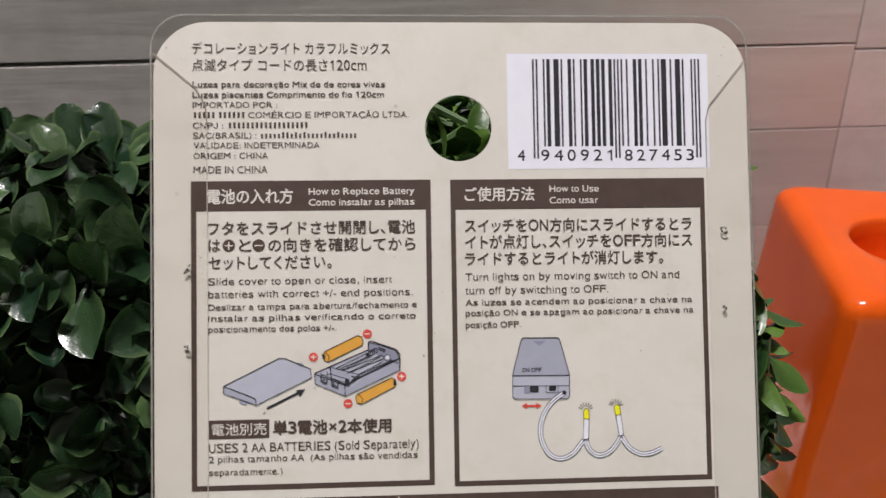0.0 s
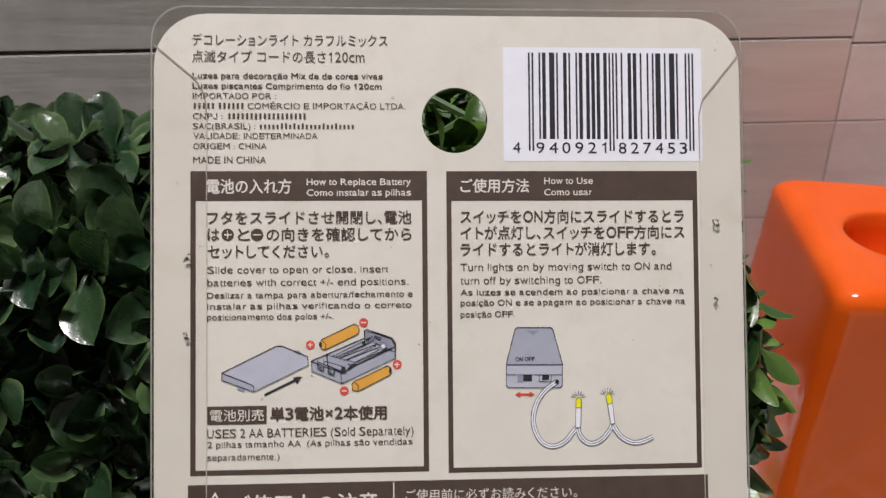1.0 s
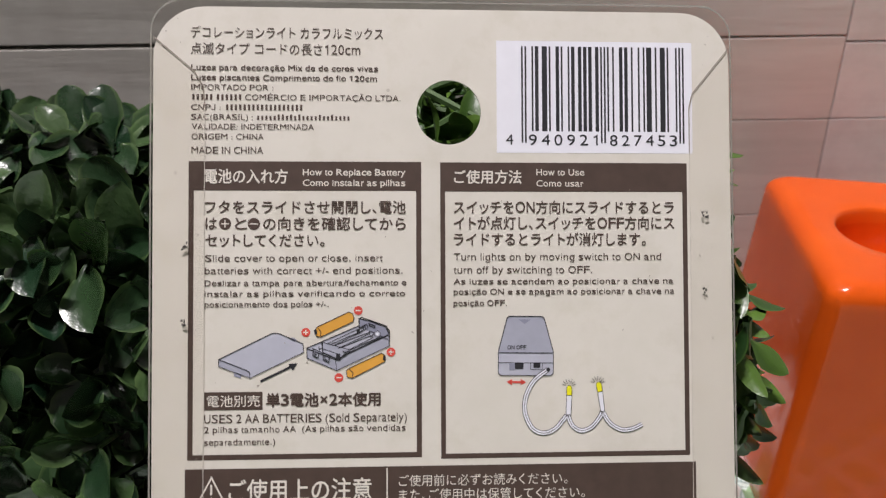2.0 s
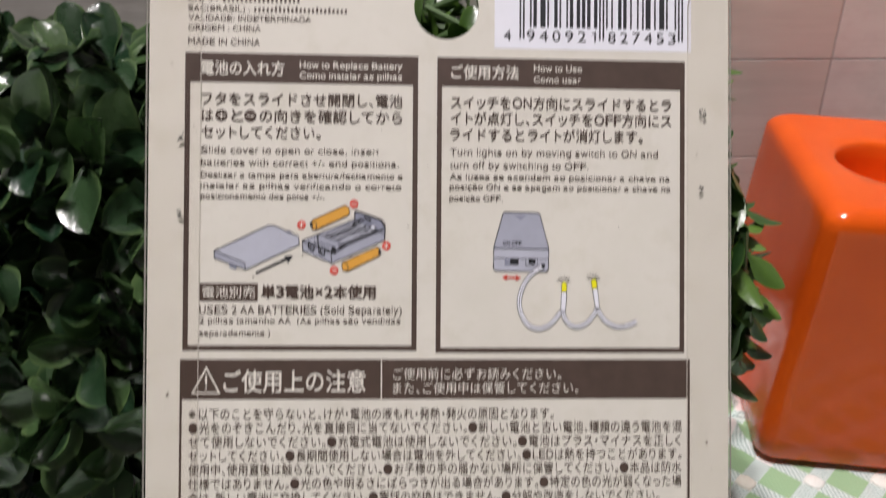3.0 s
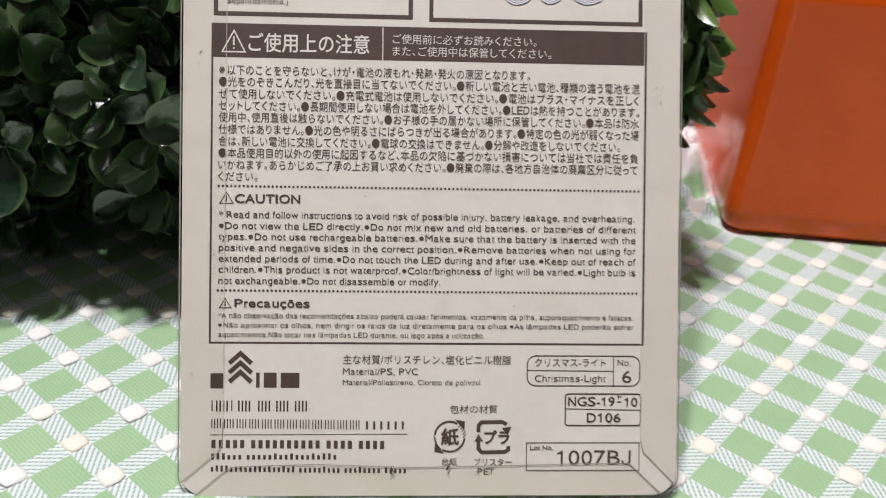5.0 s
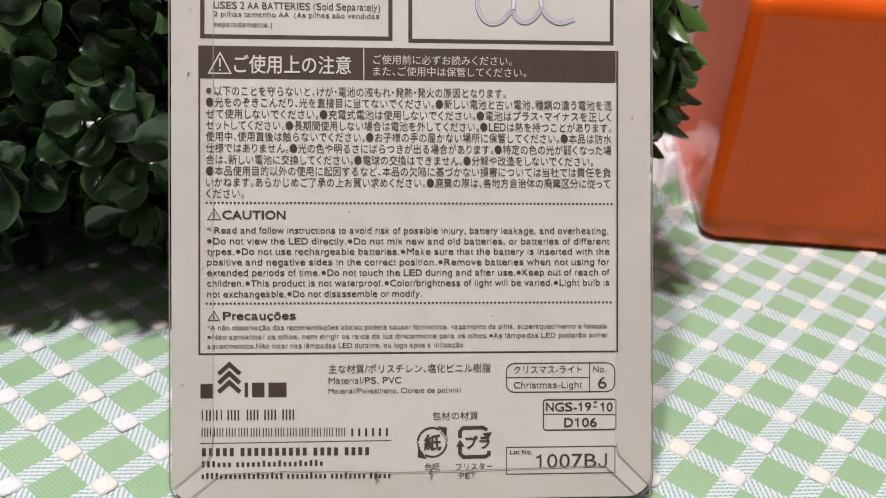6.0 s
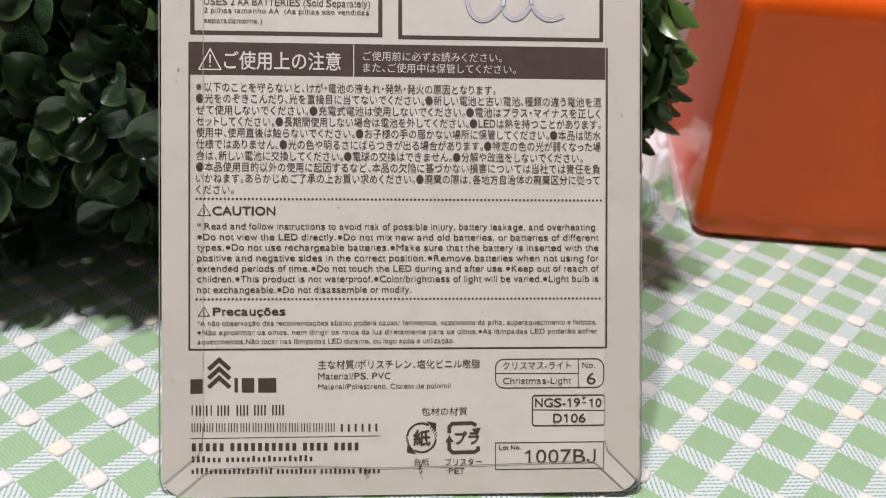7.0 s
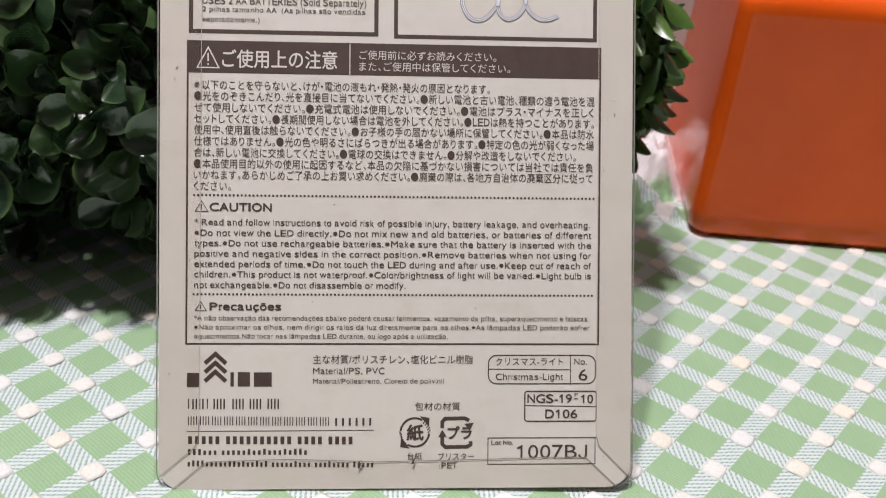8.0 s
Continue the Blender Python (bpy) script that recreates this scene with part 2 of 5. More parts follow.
# unseen shell added round the table; dark floor and south wall cut the fill light
slab("floor", -1.6, 1.6, -2.2, 0.35, -0.80, -0.75, DARKROOM)["label"] = "dark brown plain floor under the table"
slab("ceiling", -1.6, 1.6, -2.2, 0.35, 1.62, 1.70, WHITEWALL)
slab("wall_south", -1.6, 1.6, -2.3, -2.2, -0.80, 1.70, DIMWALL)
slab("wall_west", -1.7, -1.6, -2.3, 0.35, -0.80, 1.70, PALEWALL)
slab("wall_east", 1.6, 1.7, -2.3, 0.35, -0.80, 1.70, PALEWALL)
wall_north = slab("wall_north", -1.6, 1.6, 0.232, 0.35, -0.80, 1.70, PALEWALL)
wall_north["label"] = "wall clad with weathered wood planks"

# ---- table and cloth ----
table = thing("table", "wooden table under a checked cloth", "table")
part("tabletop", box(bmesh.new(), -0.6, 0.6, -0.55, 0.214, -0.03, -0.003, 0.003), WOOD, table)
for px in (-0.56, 0.56):
    for py in (-0.51, 0.17):
        part("leg", box(bmesh.new(), px - 0.025, px + 0.025, py - 0.025, py + 0.025, -0.75, -0.03, 0.003), WOOD, table)


def cloth_height(x, y):
    """The cloth lies flat and rucks up a little against the planks."""
    h = -0.0007 + 0.0004 * (noise.noise((x * 22, y * 22, 0)) + noise.noise((x * 60, y * 60, 5)) * 0.35)
    # it bunches up beside the vase
    rise = min(1, max(0, (y - 0.122) / 0.034))
    rise = rise * rise * (3 - 2 * rise) * (1 - 0.5 * min(1, max(0, (y - 0.162) / 0.03)))
    side = min(1, max(0, (0.1135 - x) / 0.010)) * min(1, max(0, (x - 0.06) / 0.02))
    crumple = 1 - abs(noise.noise((x * 75 + y * 30, y * 60, 2))) * 1.5 - abs(noise.noise((x * 170, y * 150, 7))) * 1.1
    h += rise * side * (0.0092 + 0.022 * (crumple - 0.30))
    return h


def cloth_sheet():
    bm = bmesh.new()
    xs = [-0.6] + sorted({round(-0.30 + 0.005 * i, 5) for i in range(121)} | {round(0.06 + 0.00125 * i, 5) for i in range(45)}) + [0.6]
    ys = [-0.55, -0.3] + sorted({round(-0.06 + 0.005 * i, 5) for i in range(55)} | {round(0.115 + 0.00125 * i, 5) for i in range(60)}) + [0.2135]
    rows = [[bm.verts.new((x, y, cloth_height(x, y) if abs(x) < 0.31 and -0.07 < y else 0)) for x in xs] for y in ys]
    for a, b in zip(rows, rows[1:]):
        for i in range(len(xs) - 1):
            bm.faces.new((a[i], a[i + 1], b[i + 1], b[i]))
    bm.normal_update()
    rim = [e for e in bm.edges if e.is_boundary]
    out = bmesh.ops.extrude_edge_only(bm, edges=rim)
    for v in out["geom"]:
        if isinstance(v, bmesh.types.BMVert):
            v.co.z = -0.003
    return bm


cloth = tagged(new("tablecloth", mesh_of("tablecloth", cloth_sheet(), CLOTH, True)), "green and white checked woven tablecloth lying on the table", "tablecloth")


def tufts():
    """The thick white crossings of the weave, slightly proud."""
    bm = bmesh.new()
    gx, gy, pitch, turn = GRID
    ca, sa = math.cos(turn), math.sin(turn)
    rnd = random.Random(4)
    for i in range(-34, 20):
        for j in range(-18, 34):
            x = gx + pitch * (i * ca + j * sa)
            y = gy + pitch * (i * sa - j * ca)
            if not (-0.30 < x < 0.30 and -0.08 < y < 0.205) or (y > 0.122 and 0.055 < x < 0.117):
                continue
            z = cloth_height(x, y)
            half = pitch * (0.182 + 0.02 * rnd.random())
            ring = []
            for level, shrink in ((0.0, 1.0), (0.0004, 0.98), (0.0007, 0.72)):
                loop = []
                for k in range(12):
                    a = k * math.tau / 12 + 0.26
                    r = half * shrink * (0.88 + 0.17 * rnd.random()) / max(abs(math.cos(a)), abs(math.sin(a))) ** 0.5
                    u, v = r * math.cos(a), r * math.sin(a) 
                    loop.append(bm.verts.new((x + u * ca - v * sa, y + u * sa + v * ca, z + level)))
                ring.append(loop)
            for a, b in zip(ring, ring[1:]):
                for k in range(12):
                    bm.faces.new((a[k], a[(k + 1) % 12], b[(k + 1) % 12], b[k]))
            top = bm.verts.new((x, y, z + 0.0008))
            for k in range(12):
                bm.faces.new((ring[-1][k], ring[-1][(k + 1) % 12], top))
    return bm


tagged(part("tuft_weave", tufts(), TUFT, cloth, "raised cream-white crossings of the weave", True), kind="stuff")


# ---- the orange vase ----
def vase_outer(z):
    """Half the width of the square body at a height: a little wider at the foot."""
    return 0.0436 - 0.0024 * (z / 0.081)


def rounded_square(half, radius, count=6, side=7):
    """Outline of the body, a little narrower than deep, with points along its sides too."""
    out = []
    wide, half = half - 0.006, half - 0.0008
    for qx, qy, a0 in ((1, -1, -90), (1, 1, 0), (-1, 1, 90), (-1, -1, 180)):
        for k in range(count + 1):
            a = radians(a0 + 90 * k / count)
            out.append(((wide - radius) * qx + radius * math.cos(a), (half - radius) * qy + radius * math.sin(a)))
        ax, ay = out[-1]
        nx, ny = {(1, -1): (wide, half - radius), (1, 1): (-(wide - radius), half), (-1, 1): (-wide, -(half - radius)), (-1, -1): (wide - radius, -half)}[(qx, qy)]
        out += [(ax + (nx - ax) * k / side, ay + (ny - ay) * k / side) for k in range(1, side)]
    return out


MOUTH = (-0.0068, -0.0015, 0.77)


def vase_meshes():
    """The outside with its rolled lip, and the inside of the mouth."""
    levels = []
    for z, inset in ((0.0, 0.006), (0.0006, 0.0025), (0.0025, 0.0006)):
        levels.append([(x, y, z) for x, y in rounded_square(vase_outer(z) - inset, 0.0056)])
    for k in range(1, 15):
        z = 0.004 + 0.074 * k / 14
        levels.append([(x, y, z) for x, y in rounded_square(vase_outer(z), 0.0056)])
    for k in range(1, 7):
        a = radians(15 * k)
        z = 0.0792 + 0.0058 * math.sin(a)
        levels.append([(x, y, z) for x, y in rounded_square(vase_outer(0.0755) - 0.0058 * (1 - math.cos(a)), 0.0056)])
    flat = levels[-1]
    n = len(flat)
    angle = [math.atan2(y, x) for x, y, _ in flat]
    for mix, r in ((0.25, 0.0240), (0.5, 0.0238), (0.8, 0.0232), (1.0, 0.0222)):
        levels.append([(x * (1 - mix) + (MOUTH[0] + r * MOUTH[2] * math.cos(a)) * mix, y * (1 - mix) + (MOUTH[1] + r * MOUTH[2] * math.sin(a)) * mix, 0.085 - 0.0003 * mix) for (x, y, z), a in zip(flat, angle)])
    for r, z in ((0.0213, 0.0843), (0.0208, 0.0834), (0.0203, 0.0820), (0.0199, 0.0800), (0.0196, 0.0770), (0.0193, 0.0745), (0.0189, 0.0715), (0.0176, 0.069), (0.013, 0.0675), (0.004, 0.067)):
        levels.append([(MOUTH[0] + r * MOUTH[2] * math.cos(a), MOUTH[1] + r * MOUTH[2] * math.sin(a), z) for a in angle])
    out = []
    for piece in (levels[:-6], levels[-7:]):
        bm = bmesh.new()
        rows = [[bm.verts.new(p) for p in lv] for lv in piece]
        for a, b in zip(rows, rows[1:]):
            for k in range(n):
                bm.faces.new((a[k], a[(k + 1) % n], b[(k + 1) % n], b[k]))
        if not out:
            bm.faces.new(rows[0][::-1])
        else:
            bm.faces.new(rows[-1])
        out.append(bm)
    return out


vase = thing("vase", "glossy orange square ceramic vase with a round opening", "vase", pose(0.1486, 0.1569, -0.0002, 0, 0, -7.4) @ Matrix.Diagonal((1, 0.965, 1, 1)))
for piece_name, piece in zip(("body", "inner_wall"), vase_meshes()):
    part(piece_name, piece, GLAZE, vase, "", True)


# ---- the packaging card: local x across, local z up the card, the print faces -y; millimetres below ----
card = thing("packaging_card", "cream cardboard back of a decoration-light package in clear plastic", "package", pose(0, 0, 0.0, -30.48, -1.065, 0))
MM = 0.001
LEFT, RIGHT, TOP = -49.35, 58.65, 186.75


def outline(x0, x1, z0, z1, radii, count=8):
    """Corner points of a rectangle with rounded corners (radii: lower right, upper right, upper left, lower left), anticlockwise."""
    out = []
    for cx, cz, qx, qz, a0, r in ((x1, z0, -1, 1, -90, radii[0]), (x1, z1, -1, -1, 0, radii[1]), (x0, z1, 1, -1, 90, radii[2]), (x0, z0, 1, 1, 180, radii[3])):
        steps = count if r > 0 else 0
        for k in range(steps + 1):
            a = radians(a0 + (90 * k / steps if steps else 0))
            out.append((cx + qx * r + r * math.cos(a), cz + qz * r + r * math.sin(a)) if r else (cx, cz))
    return out


def sheet(points, front, back, hole=None):
    """A flat plate of the outline (mm), from depth front to back (mm, away from the print), with an optional round hole (x, z, r)."""
    bm = bmesh.new()
    n = len(points)
    if hole:
        hx, hz, hr = hole
        inner = []
        for x, z in points:
            a = math.atan2(z - hz, x - hx)
            inner.append((hx + hr * math.cos(a), hz + hr * math.sin(a)))
    loops = [[bm.verts.new((x * MM, d * MM, z * MM)) for x, z in points] for d in (front, back)]
    for k in range(n):
        j = (k + 1) % n
        bm.faces.new((loops[0][j], loops[0][k], loops[1][k], loops[1][j]))
    if hole:
        holes = [[bm.verts.new((x * MM, d * MM, z * MM)) for x, z in inner] for d in (front, back)]
        for k in range(n):
            j = (k + 1) % n
            bm.faces.new((loops[0][k], loops[0][j], holes[0][j], holes[0][k]))
            bm.faces.new((loops[1][j], loops[1][k], holes[1][k], holes[1][j]))
            bm.faces.new((holes[0][k], holes[0][j], holes[1][j], holes[1][k]))
    else:
        bm.faces.new(loops[0])
        bm.faces.new(loops[1][::-1])
    bmesh.ops.recalc_face_normals(bm, faces=bm.faces)
    return bm


def dense(points, step=2.5):
    """The same outline with points along its straight stretches."""
    out = []
    for (ax, az), (bx, bz) in zip(points, points[1:] + points[:1]):
        n = max(1, int(math.hypot(bx - ax, bz - az) / step))
        out += [(ax + (bx - ax) * k / n, az + (bz - az) * k / n) for k in range(n)]
    return out


HOLE = (5.1, 167.35, 6.05)
# the board is cut in two pieces at one height, so that each outline sees its middle
def cut_askew(points):
    """The card is cut a hair askew to its print."""
    return [(x + 0.34 * (1 - z / TOP), z) for x, z in points]


upper = cut_askew(dense(outline(LEFT, RIGHT, 150, TOP, (0, 9.5, 9.5, 0))))
board = part("cardboard", sheet(upper, 0, 0.55, HOLE), PAPER, card)
part("cardboard", sheet(cut_askew(outline(LEFT, RIGHT, 0, 150, (5.5, 0, 0, 5.5))), 0, 0.55), PAPER, card)


def layer(points, level, thick=0.012):
    """Ink or paper lying on the print side: level 1 is the lowest."""
    return sheet(points, -0.03 * level - thick, -0.03 * level)


def rect(name, x0, x1, z0, z1, mat, level=1, label="", parent=None):
    return part(name, layer([(x0, z0), (x1, z0), (x1, z1), (x0, z1)], level), mat, parent or card, label)


def frame_bars(name, x0, x1, z0, z1, w, mat, head, label):
    """A drawn frame, its upper bar as tall as the heading."""
    bm = bmesh.new()
    y = -0.042 * MM
    outer = [(x0, z0), (x1, z0), (x1, z1), (x0, z1)]
    inner = [(x0 + w, z0 + w), (x1 - w, z0 + w), (x1 - w, z1 - head), (x0 + w, z1 - head)]
    va, vb = ([bm.verts.new((px * MM, y, pz * MM)) for px, pz in loop] for loop in (outer, inner))
    for k in range(4):
        bm.faces.new((va[k], va[(k + 1) % 4], vb[(k + 1) % 4], vb[k]))
    return part(name, bm, mat, card, label)


panel_a = frame_bars("instruction_panel", -42.8, -0.1, 103.35, 158.0, 0.95, BROWN, 5.4, "brown frame with a heading band")
panel_b = frame_bars("instruction_panel", 3.45, 50.3, 103.0, 157.95, 0.9, BROWN, 5.45, "brown frame with a heading band")
panel_c = frame_bars("caution_panel", -43.2, 51.4, 32.9, 101.75, 0.42, BROWN, 7.3, "brown thin frame with a heading band")
sticker = rect("barcode_sticker", 14.1, 51.5, 159.8, 181.0, WHITE, 1, "white barcode sticker")


# ---- print on the card ----
# how far each letter of a plain grotesque moves the line on, in thousandths of its size
ADVANCE = {c: w / 1000 for w, letters in ((222, "ijl"), (278, " !,./:;ftIí"), (333, "-()r"), (389, "*"), (500, "ckJsvxyzç"), (556, "0123456789abdeghnopquLáâãàéêóôõ"), (584, "+"), (600, "\u2022"), (611, "FTZ"), (640, "×"), (667, "ABEKPSVXYÃÁÉ"), (722, "CDHNRUwÇ"), (778, "GOQ"), (833, "mM"), (944, "W")) for c in letters}
UPRIGHT_LEFT, UPRIGHT_RIGHT = set("BDEFHIKLMNPRUbhiklmnpru1jÉ"), set("HIMNJUadghiklmnqudj")
ROUND_LEFT, ROUND_RIGHT = set("CGOQSacdegoqs023456789Çáâãàéêóôõç"), set("BCDGOPQRSbceopsk0235689éêóôõç")
GLYPHS = {}


def glyph(sign):
    """Corners, faces and advance of one letter, its size 1; latin letters take the proportions of a plain grotesque."""
    if sign in GLYPHS:
        return GLYPHS[sign]
    curve = bpy.data.curves.new("letter", "FONT")
    curve.body, curve.size, curve.resolution_u = "q" if sign == "g" else sign, 1.0, 3
    draft = new("draft", curve)
    me = bpy.data.meshes.new_from_object(draft.evaluated_get(bpy.context.evaluated_depsgraph_get()))
    bpy.data.objects.remove(draft)
    bpy.data.curves.remove(curve)
    points = [(v.co.x, v.co.y) for v in me.vertices]
    faces = [tuple(f.vertices) for f in me.polygons]
    bpy.data.meshes.remove(me)
    if sign in ADVANCE:
        step = ADVANCE[sign]
        if points and sign.isalnum():
            lo, hi = min(p[0] for p in points), max(p[0] for p in points)
            left = 0.072 if sign in UPRIGHT_LEFT else 0.042 if sign in ROUND_LEFT else 0.016
            right = 0.072 if sign in UPRIGHT_RIGHT else 0.042 if sign in ROUND_RIGHT else 0.016

            def rise(y):
                if not sign.islower():
                    return y * 1.05
                if y < 0:
                    return y * 0.92
                return y * 1.158 if y < 0.449 else 0.52 + (y - 0.449) * 0.84

            points = [(left + (x - lo) / (hi - lo) * (step - left - right), rise(y)) for x, y in points]
        elif points:
            lo, hi = min(p[0] for p in points), max(p[0] for p in points)
            grow = 1.75 if sign == "\u2022" else 1.0
            mid = (min(p[1] for p in points) + max(p[1] for p in points)) / 2
            points = [(step / 2 + (x - (lo + hi) / 2) * grow, mid + (y - mid) * grow) for x, y in points]
        if sign == "1":
            points = [(0.255, 0), (0.345, 0), (0.345, 0.716), (0.285, 0.716), (0.255, 0.66), (0.255, 0.56), (0.10, 0.49), (0.10, 0.575), (0.22, 0.65)]
            faces = [(0, 1, 2, 3, 4, 5), (5, 6, 7, 8, 4)]
        if sign == "J":
            rim = [((0.43, 0.716), (0.335, 0.716)), ((0.43, 0.2), (0.335, 0.2)), ((0.40, 0.08), (0.315, 0.13)), ((0.33, 0.01), (0.28, 0.08)), ((0.22, -0.012), (0.23, 0.065)), ((0.11, 0.01), (0.15, 0.085)), ((0.04, 0.09), (0.12, 0.14)), ((0.02, 0.2), (0.105, 0.21))]
            points = [p for pair in rim for p in pair]
            faces = [(2 * k, 2 * k + 1, 2 * k + 3, 2 * k + 2) for k in range(len(rim) - 1)]
        if sign == "g":
            # the tail turns back under the bowl
            points = [(x, max(y, -0.06)) for x, y in points]
            tail = [((0.484, -0.06), (0.40, -0.06)), ((0.47, -0.14), (0.392, -0.10)), ((0.42, -0.19), (0.36, -0.13)), ((0.33, -0.214), (0.31, -0.142)), ((0.22, -0.214), (0.23, -0.142)), ((0.12, -0.185), (0.16, -0.125)), ((0.06, -0.11), (0.135, -0.085))]
            first = len(points)
            for outer, inner in tail:
                points += [outer, inner]
            faces += [(first + 2 * k, first + 2 * k + 1, first + 2 * k + 3, first + 2 * k + 2) for k in range(len(tail) - 1)]
    else:
        # signs of full width; commas, stops and middle dots take half of it
        step = 0.5 if sign in "、。・" else 0.93 if sign == "●" else 0.84 if sign in "くりトッっィョ" else 0.9 if sign in "しう" else 1.0
        shift = -0.25 if sign == "・" else 0.03 if sign in "、。" else (step - 1) / 2
        grow = 1.15 if sign == "※" else 1.12 if sign == "●" else 1.0
        if grow > 1:
            lo, hi = min(p[0] for p in points), max(p[0] for p in points)
            low, high = min(p[1] for p in points), max(p[1] for p in points)
            points = [(step / 2 + (x - (lo + hi) / 2) * grow, 0.365 + (y - (low + high) / 2) * grow) for x, y in points]
        points = [(x + shift, y) for x, y in points]
    GLYPHS[sign] = points, faces, step
    return GLYPHS[sign]


def say(body, x0, x1, z, size, mat, bold=0.0, parent=None, pitch=0.0):
    """A printed line: its ink from x0 to x1, its base at z, letters of that size (mm); with a pitch (in sizes) all letters stand equally far apart."""
    wide = any(ord(sign) > 0x2fff for sign in body)
    em = 1.0 if wide else 0.9525
    points, faces, at = [], [], 0.0
    for sign in body:
        own, own_faces, step = glyph(sign)
        grow = 1.06 if wide and sign in ADVANCE else 1.0
        first = len(points)
        inset = (pitch - step) / 2 if pitch else 0.0
        points += [(at + inset + x * grow, y * em * grow) for x, y in own]
        faces += [tuple(first + k for k in f) for f in own_faces]
        at += pitch or step * grow
    lo, hi = min(p[0] for p in points), max(p[0] for p in points)
    flat = [(x0 + (x - lo) / (hi - lo) * (x1 - x0), -0.11, z + y * size) for x, y in points]
    verts, plates = list(flat), list(faces)
    if bold:
        # a heavier line is printed again beside itself
        for k, (sx, sz) in enumerate(((1, 0), (-1, 0), (0, 1), (0, -1))):
            first = len(verts)
            verts += [(x + sx * bold * size, y - 0.003 * (k + 1), v + sz * bold * size) for x, y, v in flat]
            plates += [tuple(first + i for i in f) for f in faces]
    me = bpy.data.meshes.new("printed_line")
    me.from_pydata([(x * MM, y * MM, v * MM) for x, y, v in verts], [], plates)
    me.materials.append(mat)
    me.update()
    ob = new("printed_line", me)
    ob.parent = parent or card
    return ob


def bars(words, x0, x1, z, height, drop=0.0, fill=0.5, low=False):
    """Writing that stays unread: for each word of so many letters one upright bar a letter; the base falls by drop along the line."""
    total = sum(words) + 0.55 * (len(words) - 1)
    step = (x1 - x0) / total
    rnd = random.Random(int(z * 100))
    at = x0
    for n in words:
        bm = bmesh.new()
        for k in range(n):
            tall = height * (rnd.choice((0.74, 0.74, 0.74, 1.0)) if low else 1.0)
            base = z - drop * (at - x0) / (x1 - x0)
            a, b = at + step * (0.5 - fill / 2), at + step * (0.5 + fill / 2)
            bm.faces.new([bm.verts.new((x * MM, -0.09 * MM, v * MM)) for x, v in ((a, base), (b, base), (b, base + tall), (a, base + tall))])
            at += step
        tagged(part("printed_bar", bm, BROWN, card), kind="stuff")
        at += 0.55 * step


def poly(name, points, mat, level, parent):
    return part(name, layer(points if area(points) > 0 else points[::-1], level), mat, parent)


def area(points):
    return sum(ax * bz - bx * az for (ax, az), (bx, bz) in zip(points, points[1:] + points[:1]))


def disc(name, x, z, r, mat, level, parent):
    return part(name, layer([(x + r * math.cos(k * math.tau / 24), z + r * math.sin(k * math.tau / 24)) for k in range(24)], level), mat, parent)


def stroke(name, points, width, mat, level, parent, closed=False):
    """A drawn line of even width through the points."""
    bm = bmesh.new()
    n = len(points)
    y = (-0.03 * level - 0.012) * MM
    sides = []
    for k in range(n):
        a = Vector(points[k - 1] if (k or closed) else points[k])
        b = Vector(points[k])
        c = Vector(points[(k + 1) % n] if (k < n - 1 or closed) else points[k])
        d0 = (b - a).normalized() if (b - a).length else (c - b).normalized()
        d1 = (c - b).normalized() if (c - b).length else d0
        normal = Vector((-(d0 + d1).y, (d0 + d1).x))
        normal = normal.normalized() if normal.length > 1e-6 else Vector((-d0.y, d0.x))
        reach = width / 2 / max(0.35, normal.dot(Vector((-d0.y, d0.x))))
        sides.append([bm.verts.new(((b + normal * s * reach).x * MM, y, (b + normal * s * reach).y * MM)) for s in (1, -1)])
    for k in range(n if closed else n - 1):
        p, q = sides[k], sides[(k + 1) % n]
        bm.faces.new((p[1], q[1], q[0], p[0]))
    return part(name, bm, mat, parent)


def dots(x0, x1, z):
    """A dotted rule."""
    bm = bmesh.new()
    count = int((x1 - x0) / 0.88)
    for k in range(count + 1):
        x = x0 + (x1 - x0) * k / count
        bm.faces.new([bm.verts.new(((x + 0.27 * math.cos(a)) * MM, -0.08 * MM, (z + 0.27 * math.sin(a)) * MM)) for a in (i * math.tau / 8 for i in range(8))])
    return tagged(part("dotted_rule", bm, BROWN, panel_c), kind="stuff")


def ring_box(name, x0, x1, z0, z1, r, w):
    """A drawn box outline with rounded corners."""
    a, b = outline(x0, x1, z0, z1, (r,) * 4, 5), outline(x0 + w, x1 - w, z0 + w, z1 - w, (max(0, r - w) if r else 0,) * 4, 5)
    bm = bmesh.new()
    va, vb = ([bm.verts.new((x * MM, -0.08 * MM, z * MM)) for x, z in p] for p in (a, b))
    for k in range(len(a)):
        j = (k + 1) % len(a)
        bm.faces.new((va[k], va[j], vb[j], vb[k]))
    return part(name, bm, BROWN, card)


